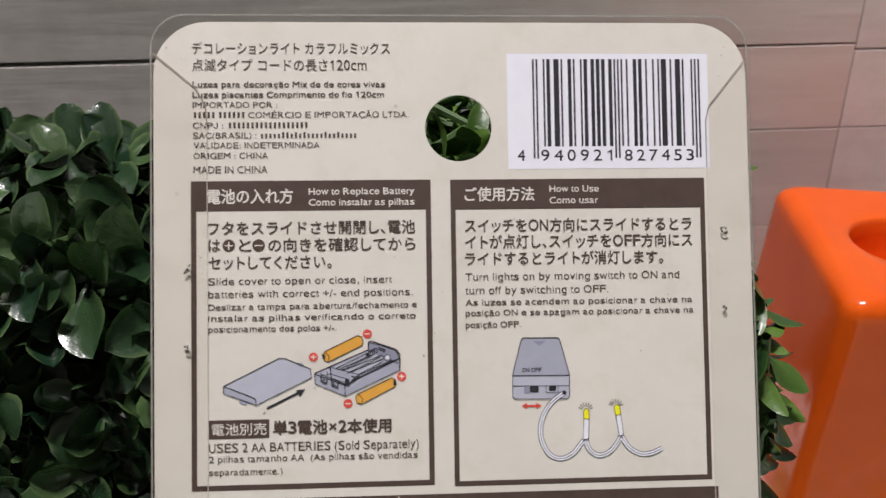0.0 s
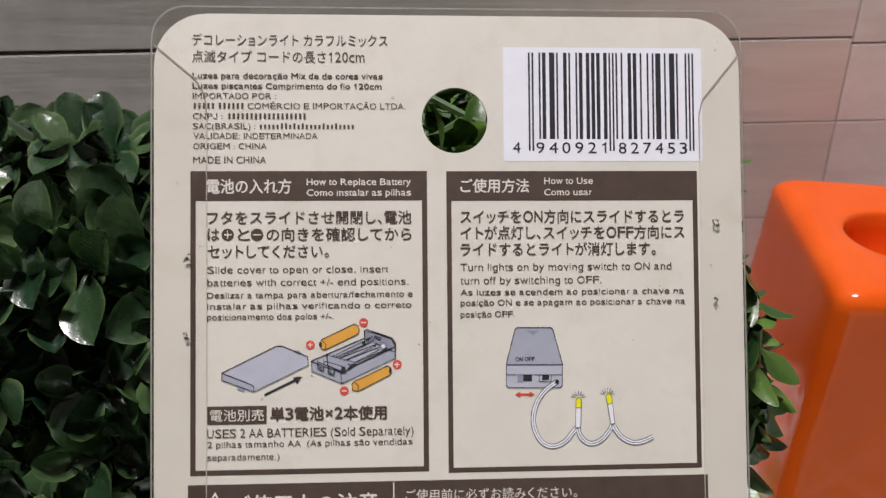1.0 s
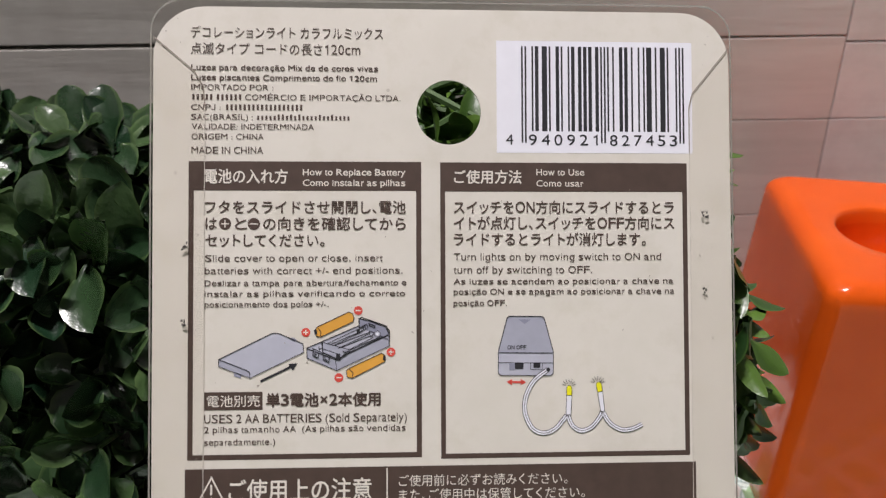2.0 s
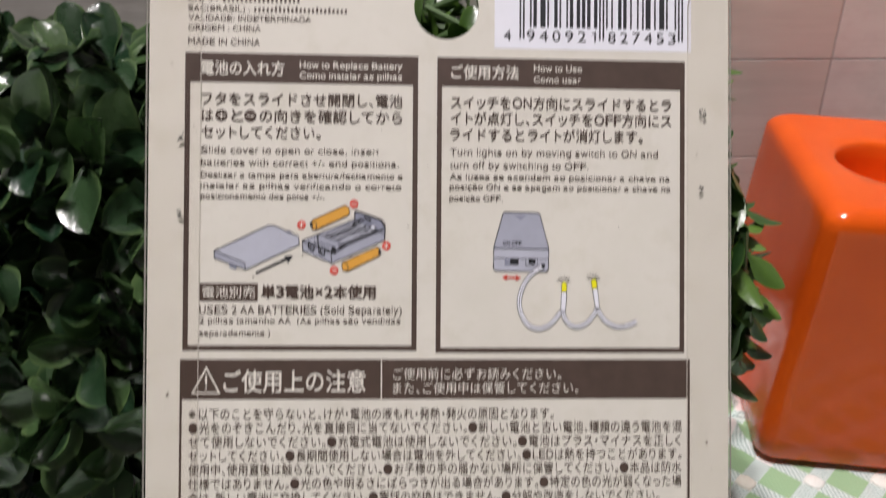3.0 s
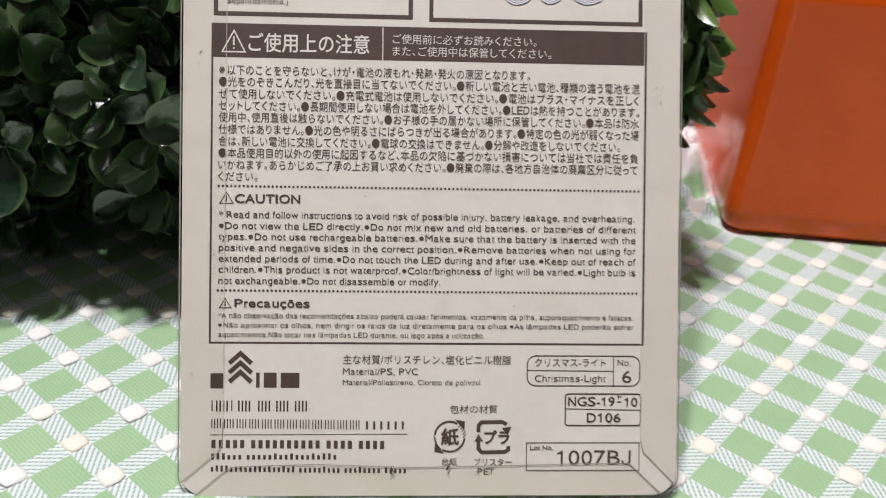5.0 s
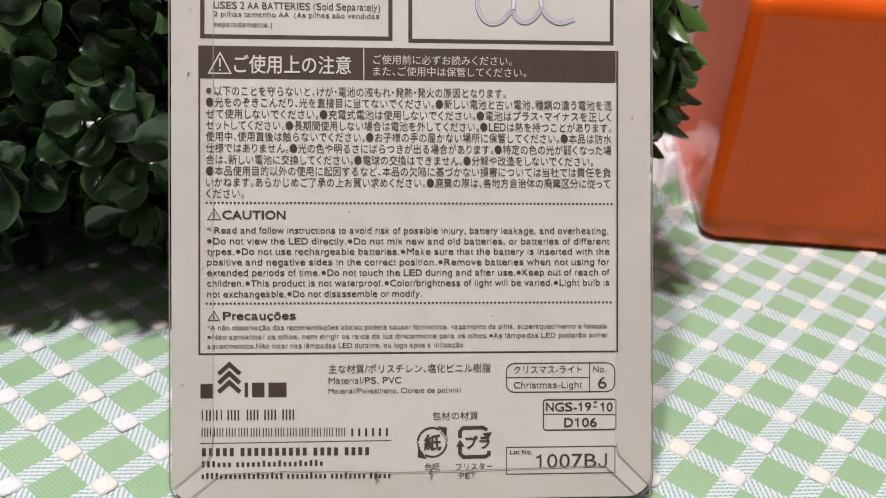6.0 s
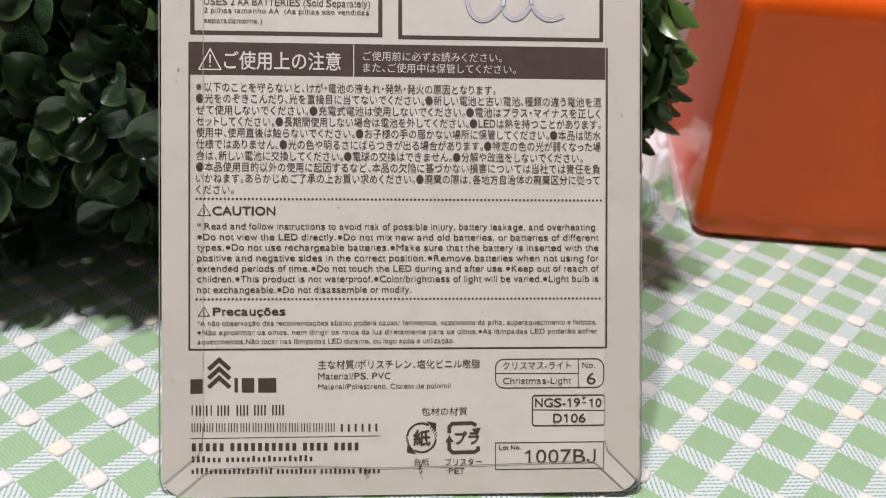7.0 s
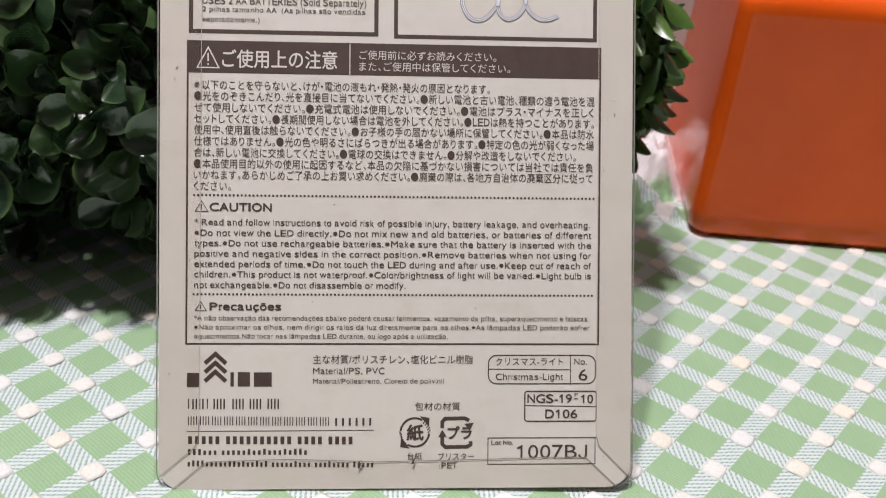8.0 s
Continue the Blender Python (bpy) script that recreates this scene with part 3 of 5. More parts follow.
def barcode(x0, x1, guard, low, top):
    """Thirteen digits in bars: guard bars reach lower."""
    odd = ("0001101", "0011001", "0010011", "0111101", "0100011", "0110001", "0101111", "0111011", "0110111", "0001011")
    digits = [9, 4, 0, 9, 2, 1, 8, 2, 7, 4, 5, 3]
    flip = lambda code: code.replace("0", "x").replace("1", "0").replace("x", "1")
    bits = "101"
    for d, even in zip(digits[:6], (0, 1, 0, 0, 1, 1)):
        bits += flip(odd[d])[::-1] if even else odd[d]
    bits += "01010" + "".join(flip(odd[d]) for d in digits[6:]) + "101"
    step = (x1 - x0) / 95
    k = 0
    while k < 95:
        if bits[k] == "0":
            k += 1
            continue
        run = 1
        while k + run < 95 and bits[k + run] == "1":
            run += 1
        long = k < 3 or 45 <= k < 50 or k >= 92
        rect("bar", x0 + k * step, x0 + (k + run) * step, guard if long else low, top, BLACK, 2, "", sticker)
        k += run


# heading and import lines
say("デコレーションライト カラフルミックス", -42.52, -7.13, 181.03, 2.41, BROWN)
say("点滅タイプ コードの長さ120cm", -42.52, -11.39, 177.98, 2.41, BROWN)
say("Luzes para decoração Mix de de cores vivas", -42.42, -8.10, 174.88, 1.48, BROWN, 0.018)
say("Luzes piscantes Comprimento do fio 120cm", -42.42, -8.32, 173.02, 1.48, BROWN, 0.018)
say("IMPORTADO POR :", -42.41, -27.42, 171.17, 1.55, BROWN)
bars((5, 6), -42.41, -33.11, 169.35, 1.06)
say("COMÉRCIO E IMPORTAÇÃO LTDA.", -32.61, -3.89, 169.35, 1.56, BROWN)
say("CNPJ :", -42.41, -37.06, 167.47, 1.55, BROWN)
bars((18,), -36.25, -21.91, 167.47, 1.06)
say("SAC(BRASIL) :", -42.41, -31.19, 165.67, 1.55, BROWN)
bars((23,), -30.58, -13.21, 165.67, 1.06, low=True)
say("VALIDADE: INDETERMINADA", -42.31, -19.98, 163.88, 1.55, BROWN)
say("ORIGEM : CHINA", -42.31, -29.17, 162.03, 1.55, BROWN)
say("MADE IN CHINA", -42.31, -29.27, 159.42, 1.82, BROWN)
# first instruction panel
say("電池の入れ方", -39.89, -24.81, 154.14, 2.86, CREAM, 0.018, panel_a)
say("How to Replace Battery", -21.96, -3.06, 155.44, 1.70, CREAM, 0.018, panel_a)
say("Como instalar as pilhas", -21.96, -3.08, 153.48, 1.70, CREAM, 0.018, panel_a)
say("フタをスライドさせ開閉し、電池", -39.79, -3.01, 148.55, 2.62, BROWN, 0.012, panel_a)
say("は", -39.69, -37.68, 145.54, 2.62, BROWN, 0.012, panel_a)
disc("battery_sign", -36.17, 146.47, 1.11, BROWN, 2, panel_a)
say("と", -34.35, -32.23, 145.51, 2.62, BROWN, 0.012, panel_a)
disc("battery_sign", -30.92, 146.44, 1.12, BROWN, 2, panel_a)
stroke("sign_bar", [(-36.87, 146.47), (-35.46, 146.46)], 0.20, CREAM, 3, panel_a)
stroke("sign_bar", [(-31.62, 146.44), (-30.21, 146.43)], 0.20, CREAM, 3, panel_a)
stroke("sign_bar", [(-36.17, 147.18), (-36.17, 145.75)], 0.20, CREAM, 4, panel_a)
say("の向きを確認してから", -29.20, -3.03, 145.48, 2.62, BROWN, 0.012, panel_a)
say("セットしてください。", -39.69, -18.03, 142.44, 2.60, BROWN, 0.012, panel_a)
say("Slide cover to open or close, insert", -39.79, -7.29, 139.51, 1.81, BROWN, 0.000, panel_a)
say("batteries with correct +/- end positions.", -39.79, -3.60, 137.22, 1.81, BROWN, 0.000, panel_a)
say("Deslizar a tampa para abertura/fechamento e", -39.79, -2.90, 135.04, 1.52, BROWN, 0.006, panel_a)
say("instalar as pilhas verificando o correto", -39.79, -3.12, 133.06, 1.53, BROWN, 0.006, panel_a)
say("posicionamento dos polos +/-.", -39.79, -17.26, 131.13, 1.53, BROWN, 0.006, panel_a)
rect("sold_apart_box", -39.78, -29.26, 112.40, 115.67, BROWN, 2)
say("電池別売", -39.28, -29.76, 113.16, 2.28, CREAM, 0.004, panel_a)
say("単3電池×2本使用", -28.56, -7.77, 113.14, 2.64, BROWN, 0.030, panel_a)
say("USES 2 AA BATTERIES (Sold Separately)", -39.78, -2.88, 110.04, 2.27, BROWN, 0.000, panel_a)
say("2 pilhas tamanho AA  (As pilhas são vendidas", -39.78, -3.09, 108.28, 1.64, BROWN, 0.000, panel_a)
say("separadamente.)", -39.78, -26.96, 106.02, 1.64, BROWN, 0.000, panel_a)
# second instruction panel
say("ご使用方法", 6.06, 18.70, 154.22, 2.72, CREAM, 0.018, panel_b)
say("How to Use", 21.56, 30.64, 155.56, 1.73, CREAM, 0.011, panel_b)
say("Como usar", 21.53, 30.40, 153.47, 1.71, CREAM, 0.011, panel_b)
say("スイッチをON方向にスライドするとラ", 6.00, 47.67, 148.56, 2.65, BROWN, 0.012, panel_b)
say("イトが点灯し、スイッチをOFF方向にス", 5.98, 47.73, 145.60, 2.65, BROWN, 0.012, panel_b)
say("ライドするとライトが消灯します。", 5.95, 42.23, 142.55, 2.65, BROWN, 0.012, panel_b)
say("Turn lights on by moving switch to ON and", 5.93, 45.17, 139.62, 1.97, BROWN, 0.000, panel_b)
say("turn off by switching to OFF.", 5.91, 31.97, 137.19, 1.97, BROWN, 0.000, panel_b)
say("As luzes se acendem ao posicionar a chave na", 5.89, 47.44, 135.17, 1.56, BROWN, 0.006, panel_b)
say("posição ON e se apagam ao posicionar a chave na", 5.87, 47.62, 133.26, 1.56, BROWN, 0.006, panel_b)
say("posição OFF.", 5.85, 15.83, 131.15, 1.56, BROWN, 0.006, panel_b)
# caution panel
stroke("warning_triangle", [(-40.90, 95.62), (-38.41, 100.19), (-36.05, 95.62)], 0.30, CREAM, 3, panel_c, True)
stroke("warning_mark", [(-38.45, 98.93), (-38.45, 97.04)], 0.35, CREAM, 3, panel_c)
disc("warning_mark", -38.45, 96.41, 0.20, CREAM, 3, panel_c)
say("ご使用上の注意", -35.30, -9.45, 96.07, 4.40, CREAM, 0.012, panel_c)
stroke("divider", [(-6.54, 101.54), (-6.53, 94.42)], 0.22, CREAM, 3, panel_c)
say("ご使用前に必ずお読みください。", -4.38, 26.98, 98.23, 2.29, CREAM, 0.000, panel_c)
say("また、ご使用中は保管してください。", -4.38, 30.22, 95.63, 2.29, CREAM, 0.000, panel_c)
say("※以下のことを守らないと、けが・電池の液もれ・発熱・発火の原因となります。", -41.52, 25.57, 90.87, 2.34, BROWN, 0.000, panel_c)
say("●光をのぞきこんだり、光を直接目に当てないでください。●新しい電池と古い電池、種類の違う電池を混", -41.52, 49.89, 88.35, 2.35, BROWN, 0.000, panel_c)
say("ぜて使用しないでください。●充電式電池は使用しないでください。●電池はプラス・マイナスを正しく", -41.52, 49.64, 85.78, 2.34, BROWN, 0.000, panel_c)
say("セットしてください。●長期間使用しない場合は電池を外してください。●LEDは熱を持つことがあります。", -41.52, 49.78, 83.26, 2.34, BROWN, 0.000, panel_c)
say("使用中、使用直後は触らないでください。●お子様の手の届かない場所に保管してください。●本品は防水", -41.52, 49.78, 80.74, 2.35, BROWN, 0.000, panel_c)
say("仕様ではありません。●光の色や明るさにばらつきが出る場合があります。●特定の色の光が弱くなった場", -41.52, 49.79, 78.16, 2.35, BROWN, 0.000, panel_c)
say("合は、新しい電池に交換してください。●電球の交換はできません。●分解や改造をしないでください。", -41.52, 45.61, 75.58, 2.35, BROWN, 0.000, panel_c)
say("●本品使用目的以外の使用に起因するなど、本品の欠陥に基づかない損害については当社では責任を負", -41.52, 49.67, 73.06, 2.35, BROWN, 0.000, panel_c)
say("いかねます。あらかじめご了承の上お買い求めください。●廃棄の際は、各地方自治体の廃棄区分に従って", -41.52, 49.55, 70.55, 2.34, BROWN, 0.000, panel_c)
say("ください。", -41.52, -33.18, 68.03, 2.34, BROWN, 0.000, panel_c)
dots(-41.39, 49.82, 66.80)
stroke("warning_triangle", [(-41.14, 63.08), (-39.72, 65.48), (-38.28, 63.09)], 0.16, BROWN, 3, panel_c, True)
stroke("warning_mark", [(-39.72, 64.79), (-39.71, 63.46)], 0.20, BROWN, 3, panel_c)
say("CAUTION", -37.91, -24.04, 63.22, 2.67, BROWN, 0.022, panel_c)
say("* Read and follow instructions to avoid risk of possible injury, battery leakage, and overheating.", -41.27, 49.05, 59.99, 2.08, BROWN, 0.004, panel_c)
say("•Do not view the LED directly.•Do not mix new and old batteries, or batteries of different", -41.27, 49.32, 57.60, 2.07, BROWN, 0.004, panel_c)
say("types.•Do not use rechargeable batteries.•Make sure that the battery is inserted with the", -41.27, 49.33, 55.27, 2.07, BROWN, 0.004, panel_c)
say("positive and negative sides in the correct position.•Remove batteries when not using for", -41.27, 49.33, 52.90, 2.07, BROWN, 0.004, panel_c)
say("extended periods of time.•Do not touch the LED during and after use.•Keep out of reach of", -41.27, 49.34, 50.54, 2.07, BROWN, 0.004, panel_c)
say("children.•This product is not waterproof.•Color/brightness of light will be varied.•Light bulb is", -41.27, 49.35, 48.20, 2.07, BROWN, 0.004, panel_c)
say("not exchangeable.•Do not disassemble or modify.", -41.27, 6.50, 45.79, 2.07, BROWN, 0.004, panel_c)
dots(-41.39, 49.62, 44.36)
stroke("warning_triangle", [(-41.02, 40.64), (-39.78, 42.66), (-38.53, 40.63)], 0.16, BROWN, 3, panel_c, True)
stroke("warning_mark", [(-39.78, 42.02), (-39.78, 40.95)], 0.20, BROWN, 3, panel_c)
say("Precauções", -37.78, -21.76, 40.76, 2.51, BROWN, 0.022, panel_c)
say("*A não observação das recomendações abaixo poderá causar ferimentos, vazamento da pilha, superaquecimento e faíscas.", -41.21, 48.98, 38.43, 1.64, BROWN, 0.000, panel_c)
say("•Não aproximar os olhos, nem dirigir os raios da luz diretamente para os olhos.•As lâmpadas LED poderão sofrer", -41.21, 49.12, 36.38, 1.63, BROWN, 0.000, panel_c)
say("aquecimentos.Não tocar nas lâmpadas LED durante, ou logo após a utilização.", -41.21, 16.27, 34.33, 1.64, BROWN, 0.000, panel_c)
# foot of the card
stroke("mark_chevron", [(-38.78, 28.70), (-36.41, 30.83), (-34.04, 28.67)], 0.95, BROWN, 2, card)
stroke("mark_chevron", [(-38.78, 26.68), (-36.41, 28.81), (-34.04, 26.64)], 0.95, BROWN, 2, card)
stroke("mark_chevron", [(-38.78, 24.66), (-36.41, 26.79), (-34.04, 24.62)], 0.95, BROWN, 2, card)
rect("printed_bar", -42.76, -39.90, 23.30, 26.52, BROWN, 2)
rect("printed_bar", -33.04, -32.29, 23.47, 26.70, BROWN, 2)
rect("printed_bar", -31.41, -28.66, 23.46, 26.69, BROWN, 2)
rect("printed_bar", -27.78, -23.77, 23.43, 26.66, BROWN, 2)
rect("printed_bar", -42.50, -42.25, 18.40, 20.70, BROWN, 2)
rect("printed_bar", -38.30, -38.05, 18.40, 20.70, BROWN, 2)
for left, right in ((-41.75, -38.80), (-37.03, -34.04), (-32.79, -29.79), (-28.91, -25.90), (-24.90, -21.88)):
    bars((4,), left, right, 18.3, 2.35, fill=0.45)
for k in range(12):
    bars((4,), -42.70 + 2.70 * k, -40.25 + 2.70 * k, 14.72 - 0.025 * k, 2.0, fill=0.36)
bars((6,), -9.9, -0.6, 14.45, 1.75, fill=0.3)
stroke("rule", [(-42.76, 13.26), (-0.47, 13.42)], 0.14, BROWN, 2, card)
bars((5, 10, 4, 4), -42.76, -5.05, 10.45, 1.75, 0.25, 0.56)
bars((6, 17), -42.76, -15.44, 7.95, 1.35, 0.05, low=True)
bars((18, 9, 8, 5), -42.76, -0.34, 5.35, 1.35, 0.45, low=True)
say("主な材質/ポリスチレン、塩化ビニル樹脂", -14.45, 22.08, 28.76, 2.22, BROWN)
say("Material/PS, PVC", -14.44, 1.80, 26.28, 2.10, BROWN)
say("Material/Poliestireno, Cloreto de polivinil", -14.44, 15.38, 24.08, 1.66, BROWN)
ring_box("label_box", 25.57, 50.70, 23.88, 30.68, 2.00, 0.24)
stroke("rule", [(25.57, 27.36), (44.69, 27.23)], 0.20, BROWN, 2, card)
stroke("rule", [(44.74, 30.72), (44.76, 23.73)], 0.20, BROWN, 2, card)
say("クリスマス-ライト", 27.38, 42.98, 28.32, 2.10, BROWN)
say("Christmas-Light", 27.38, 42.99, 24.90, 2.12, BROWN)
say("No.", 45.60, 48.61, 28.45, 1.95, BROWN)
say("6", 46.65, 48.75, 24.75, 3.82, BROWN)
ring_box("label_box", 34.02, 50.99, 15.16, 22.38, 0.80, 0.30)
stroke("rule", [(34.01, 18.97), (51.00, 18.68)], 0.20, BROWN, 2, card)
say("NGS-19", 34.79, 45.10, 19.61, 2.84, BROWN, 0.014)
say("P", 45.75, 46.53, 21.13, 1.07, BROWN, 0.010)
stroke("rule", [(45.62, 20.48), (46.53, 20.47)], 0.25, BROWN, 2, card)
say("10", 47.32, 50.08, 19.50, 2.84, BROWN, 0.014)
say("D106", 38.97, 46.41, 16.02, 2.92, BROWN, 0.014)
ring_box("label_box", 25.61, 50.75, 5.33, 11.61, 0.00, 0.20)
say("Lot No.", 26.50, 31.56, 9.96, 1.41, BROWN, 0.020)
say("1007BJ", 32.48, 48.80, 6.72, 4.60, BROWN)
say("包材の材質", 8.85, 19.26, 18.07, 2.01, BROWN)
say("紙", 7.06, 10.78, 11.36, 3.87, BROWN, 0.030)
say("プラ", 16.43, 21.85, 11.47, 3.29, BROWN, 0.030)
say("台紙", 7.20, 10.53, 6.73, 1.79, BROWN)
say("ブリスター", 14.25, 22.50, 6.64, 1.79, BROWN)
say(":PET", 14.51, 18.63, 4.58, 1.93, BROWN)
stroke("recycling_arrow", [(5.60, 13.19), (5.72, 13.83), (5.97, 14.43), (6.33, 14.97), (6.80, 15.43), (7.34, 15.78), (7.95, 16.02), (8.59, 16.13), (9.25, 16.11), (9.89, 15.96), (10.48, 15.68)], 0.45, BROWN, 2, card)
stroke("recycling_arrow", [(12.11, 12.54), (11.99, 11.90), (11.74, 11.30), (11.38, 10.76), (10.92, 10.30), (10.37, 9.95), (9.76, 9.71), (9.12, 9.60), (8.46, 9.63), (7.82, 9.78), (7.23, 10.05)], 0.45, BROWN, 2, card)
poly("arrow_head", [(10.00, 16.57), (12.18, 16.17), (12.06, 14.24)], BROWN, 3, card)
poly("arrow_head", [(7.71, 9.16), (5.53, 9.57), (5.66, 11.49)], BROWN, 3, card)
stroke("hatch", [(10.72, 14.89), (11.36, 15.65)], 0.20, BROWN, 2, card)
stroke("hatch", [(6.99, 10.07), (6.35, 10.85)], 0.20, BROWN, 2, card)
stroke("hatch", [(11.14, 14.42), (11.78, 15.19)], 0.20, BROWN, 2, card)
stroke("hatch", [(6.57, 10.54), (5.93, 11.32)], 0.20, BROWN, 2, card)
stroke("hatch", [(11.47, 13.89), (12.11, 14.65)], 0.20, BROWN, 2, card)
stroke("hatch", [(6.24, 11.08), (5.60, 11.86)], 0.20, BROWN, 2, card)
stroke("hatch", [(11.69, 13.30), (12.33, 14.06)], 0.20, BROWN, 2, card)
stroke("hatch", [(6.02, 11.67), (5.38, 12.44)], 0.20, BROWN, 2, card)
stroke("hatch", [(11.80, 12.68), (12.44, 13.44)], 0.20, BROWN, 2, card)
stroke("hatch", [(5.92, 12.29), (5.28, 13.06)], 0.20, BROWN, 2, card)
stroke("recycling_arrow", [(15.14, 13.82), (15.14, 15.24), (15.78, 16.00), (20.29, 16.08), (21.32, 15.56)], 0.85, BROWN, 2, card)
poly("arrow_head", [(20.29, 14.79), (22.36, 15.03), (21.46, 13.11)], BROWN, 3, card)
stroke("recycling_arrow", [(15.15, 12.15), (15.15, 10.23), (15.92, 9.44), (20.95, 9.51), (21.72, 10.02), (21.72, 10.79)], 0.85, BROWN, 2, card)
poly("arrow_head", [(14.25, 11.78), (16.18, 11.88), (15.14, 13.44)], BROWN, 3, card)
# barcode
barcode(18.79, 49.95, 161.7, 163.9, 180.0)
say("4", 15.84, 17.21, 161.32, 2.88, BLACK, 0.000, sticker)
say("940921", 20.15, 33.26, 161.27, 2.95, BLACK, 0.000, sticker, 0.75)
say("827453", 35.60, 48.54, 161.22, 2.96, BLACK, 0.000, sticker, 0.75)
# battery compartment drawing
poly("cover_top", [(-37.21, 121.64), (-27.47, 126.36), (-26.31, 126.30), (-21.93, 124.39), (-31.62, 119.34)], GREYLIGHT, 2, panel_a)
poly("cover_end", [(-37.21, 121.64), (-31.62, 119.34), (-31.49, 118.18), (-37.21, 120.34)], GREY, 2, panel_a)
poly("cover_side", [(-31.62, 119.34), (-21.93, 124.39), (-21.80, 122.81), (-31.49, 118.18)], GREYLIGHT, 2, panel_a)
stroke("outline", [(-37.21, 121.64), (-27.47, 126.36), (-26.31, 126.30), (-21.93, 124.39), (-21.80, 122.81), (-31.49, 118.18), (-37.21, 120.34)], 0.14, BLACK, 5, panel_a, True)
stroke("outline", [(-37.12, 121.59), (-32.22, 119.62), (-31.62, 119.24), (-31.53, 118.23)], 0.14, BLACK, 5, panel_a)
poly("cover_tab", [(-24.84, 125.50), (-23.54, 125.48), (-22.99, 124.96), (-23.55, 124.69)], GREYDARK, 2, panel_a)
poly("cover_tab", [(-34.51, 119.29), (-33.05, 118.80), (-33.23, 118.16), (-34.42, 118.55)], GREYDARK, 3, panel_a)
stroke("arrow", [(-29.65, 117.55), (-24.02, 120.24)], 0.42, BLACK, 3, panel_a)
poly("arrow_head", [(-22.91, 120.83), (-24.58, 120.67), (-23.79, 119.45)], BLACK, 3, panel_a)
poly("tray", [(-21.24, 123.59), (-11.69, 127.61), (-11.59, 128.97), (-9.58, 128.43), (-6.78, 127.37), (-6.09, 125.96), (-6.10, 123.85), (-15.78, 119.42), (-21.15, 121.73)], GREY, 2, panel_a)
poly("tray_floor", [(-20.22, 123.58), (-11.60, 127.33), (-7.50, 125.51), (-16.05, 121.61)], GREYLIGHT, 3, panel_a)
poly("tray_end", [(-11.59, 128.83), (-6.69, 127.09), (-6.23, 125.96), (-7.50, 125.41), (-11.60, 127.33)], GREYDARK, 4, panel_a)
stroke("outline", [(-21.24, 123.59), (-11.69, 127.61), (-11.59, 128.97), (-9.58, 128.43), (-6.78, 127.37), (-6.09, 125.96), (-6.10, 123.85), (-15.78, 119.42), (-21.15, 121.73)], 0.14, BLACK, 5, panel_a, True)
stroke("outline", [(-21.24, 123.50), (-15.96, 121.42), (-6.23, 125.86)], 0.14, BLACK, 5, panel_a)
stroke("outline", [(-15.96, 121.42), (-15.78, 119.42)], 0.14, BLACK, 5, panel_a)
stroke("outline", [(-18.92, 123.33), (-10.99, 126.72)], 0.14, BLACK, 5, panel_a)
stroke("outline", [(-17.06, 123.67), (-9.59, 126.47)], 0.14, BLACK, 5, panel_a)
stroke("outline", [(-15.90, 123.28), (-8.90, 125.99)], 0.14, BLACK, 5, panel_a)
stroke("outline", [(-14.28, 122.80), (-7.73, 125.51)], 0.14, BLACK, 5, panel_a)
stroke("outline", [(-18.68, 124.63), (-17.99, 123.08), (-15.91, 122.35), (-13.35, 123.02)], 0.14, BLACK, 5, panel_a)
stroke("outline", [(-20.22, 123.53), (-16.05, 121.70)], 0.12, BLACK, 5, panel_a)
stroke("outline", [(-16.05, 121.61), (-7.50, 125.41)], 0.12, BLACK, 5, panel_a)
stroke("outline", [(-11.59, 128.83), (-11.60, 127.33)], 0.12, BLACK, 5, panel_a)
stroke("outline", [(-7.50, 125.41), (-6.23, 125.96)], 0.12, BLACK, 5, panel_a)
stroke("outline", [(-19.01, 123.89), (-19.02, 123.05)], 0.12, BLACK, 5, panel_a)
stroke("outline", [(-16.51, 123.99), (-11.18, 126.46)], 0.12, BLACK, 7, panel_a)
stroke("outline", [(-15.48, 123.50), (-9.73, 126.18)], 0.12, BLACK, 7, panel_a)
stroke("outline", [(-13.65, 123.15), (-9.25, 125.35)], 0.12, BLACK, 7, panel_a)
stroke("outline", [(-17.37, 124.44), (-11.87, 127.02)], 0.12, BLACK, 7, panel_a)
poly("clip_plate", [(-18.47, 124.76), (-17.65, 124.41), (-13.31, 123.22), (-13.51, 122.67), (-14.41, 122.46), (-15.16, 121.50), (-18.26, 122.82)], GREY, 6, panel_a)
stroke("outline", [(-18.47, 124.76), (-17.65, 124.41), (-13.31, 123.22), (-13.51, 122.67), (-14.41, 122.46), (-15.16, 121.50)], 0.12, BLACK, 7, panel_a)
stroke("outline", [(-18.40, 124.69), (-18.33, 122.89)], 0.20, BLACK, 7, panel_a)
stroke("outline", [(-18.33, 123.41), (-15.47, 122.47)], 0.12, BLACK, 7, panel_a)
poly("contact", [(-15.78, 122.54), (-15.10, 122.47), (-15.09, 121.29), (-15.99, 121.44)], BLACK, 8, panel_a)
stroke("outline", [(-15.99, 121.33), (-13.93, 122.32)], 0.22, BLACK, 7, panel_a)
stroke("outline", [(-14.69, 123.02), (-14.27, 122.74), (-13.51, 122.94)], 0.20, BLACK, 8, panel_a)
stroke("outline", [(-20.04, 123.31), (-20.10, 122.28), (-19.35, 121.79), (-19.08, 121.93), (-19.08, 122.62)], 0.20, BLACK, 8, panel_a)
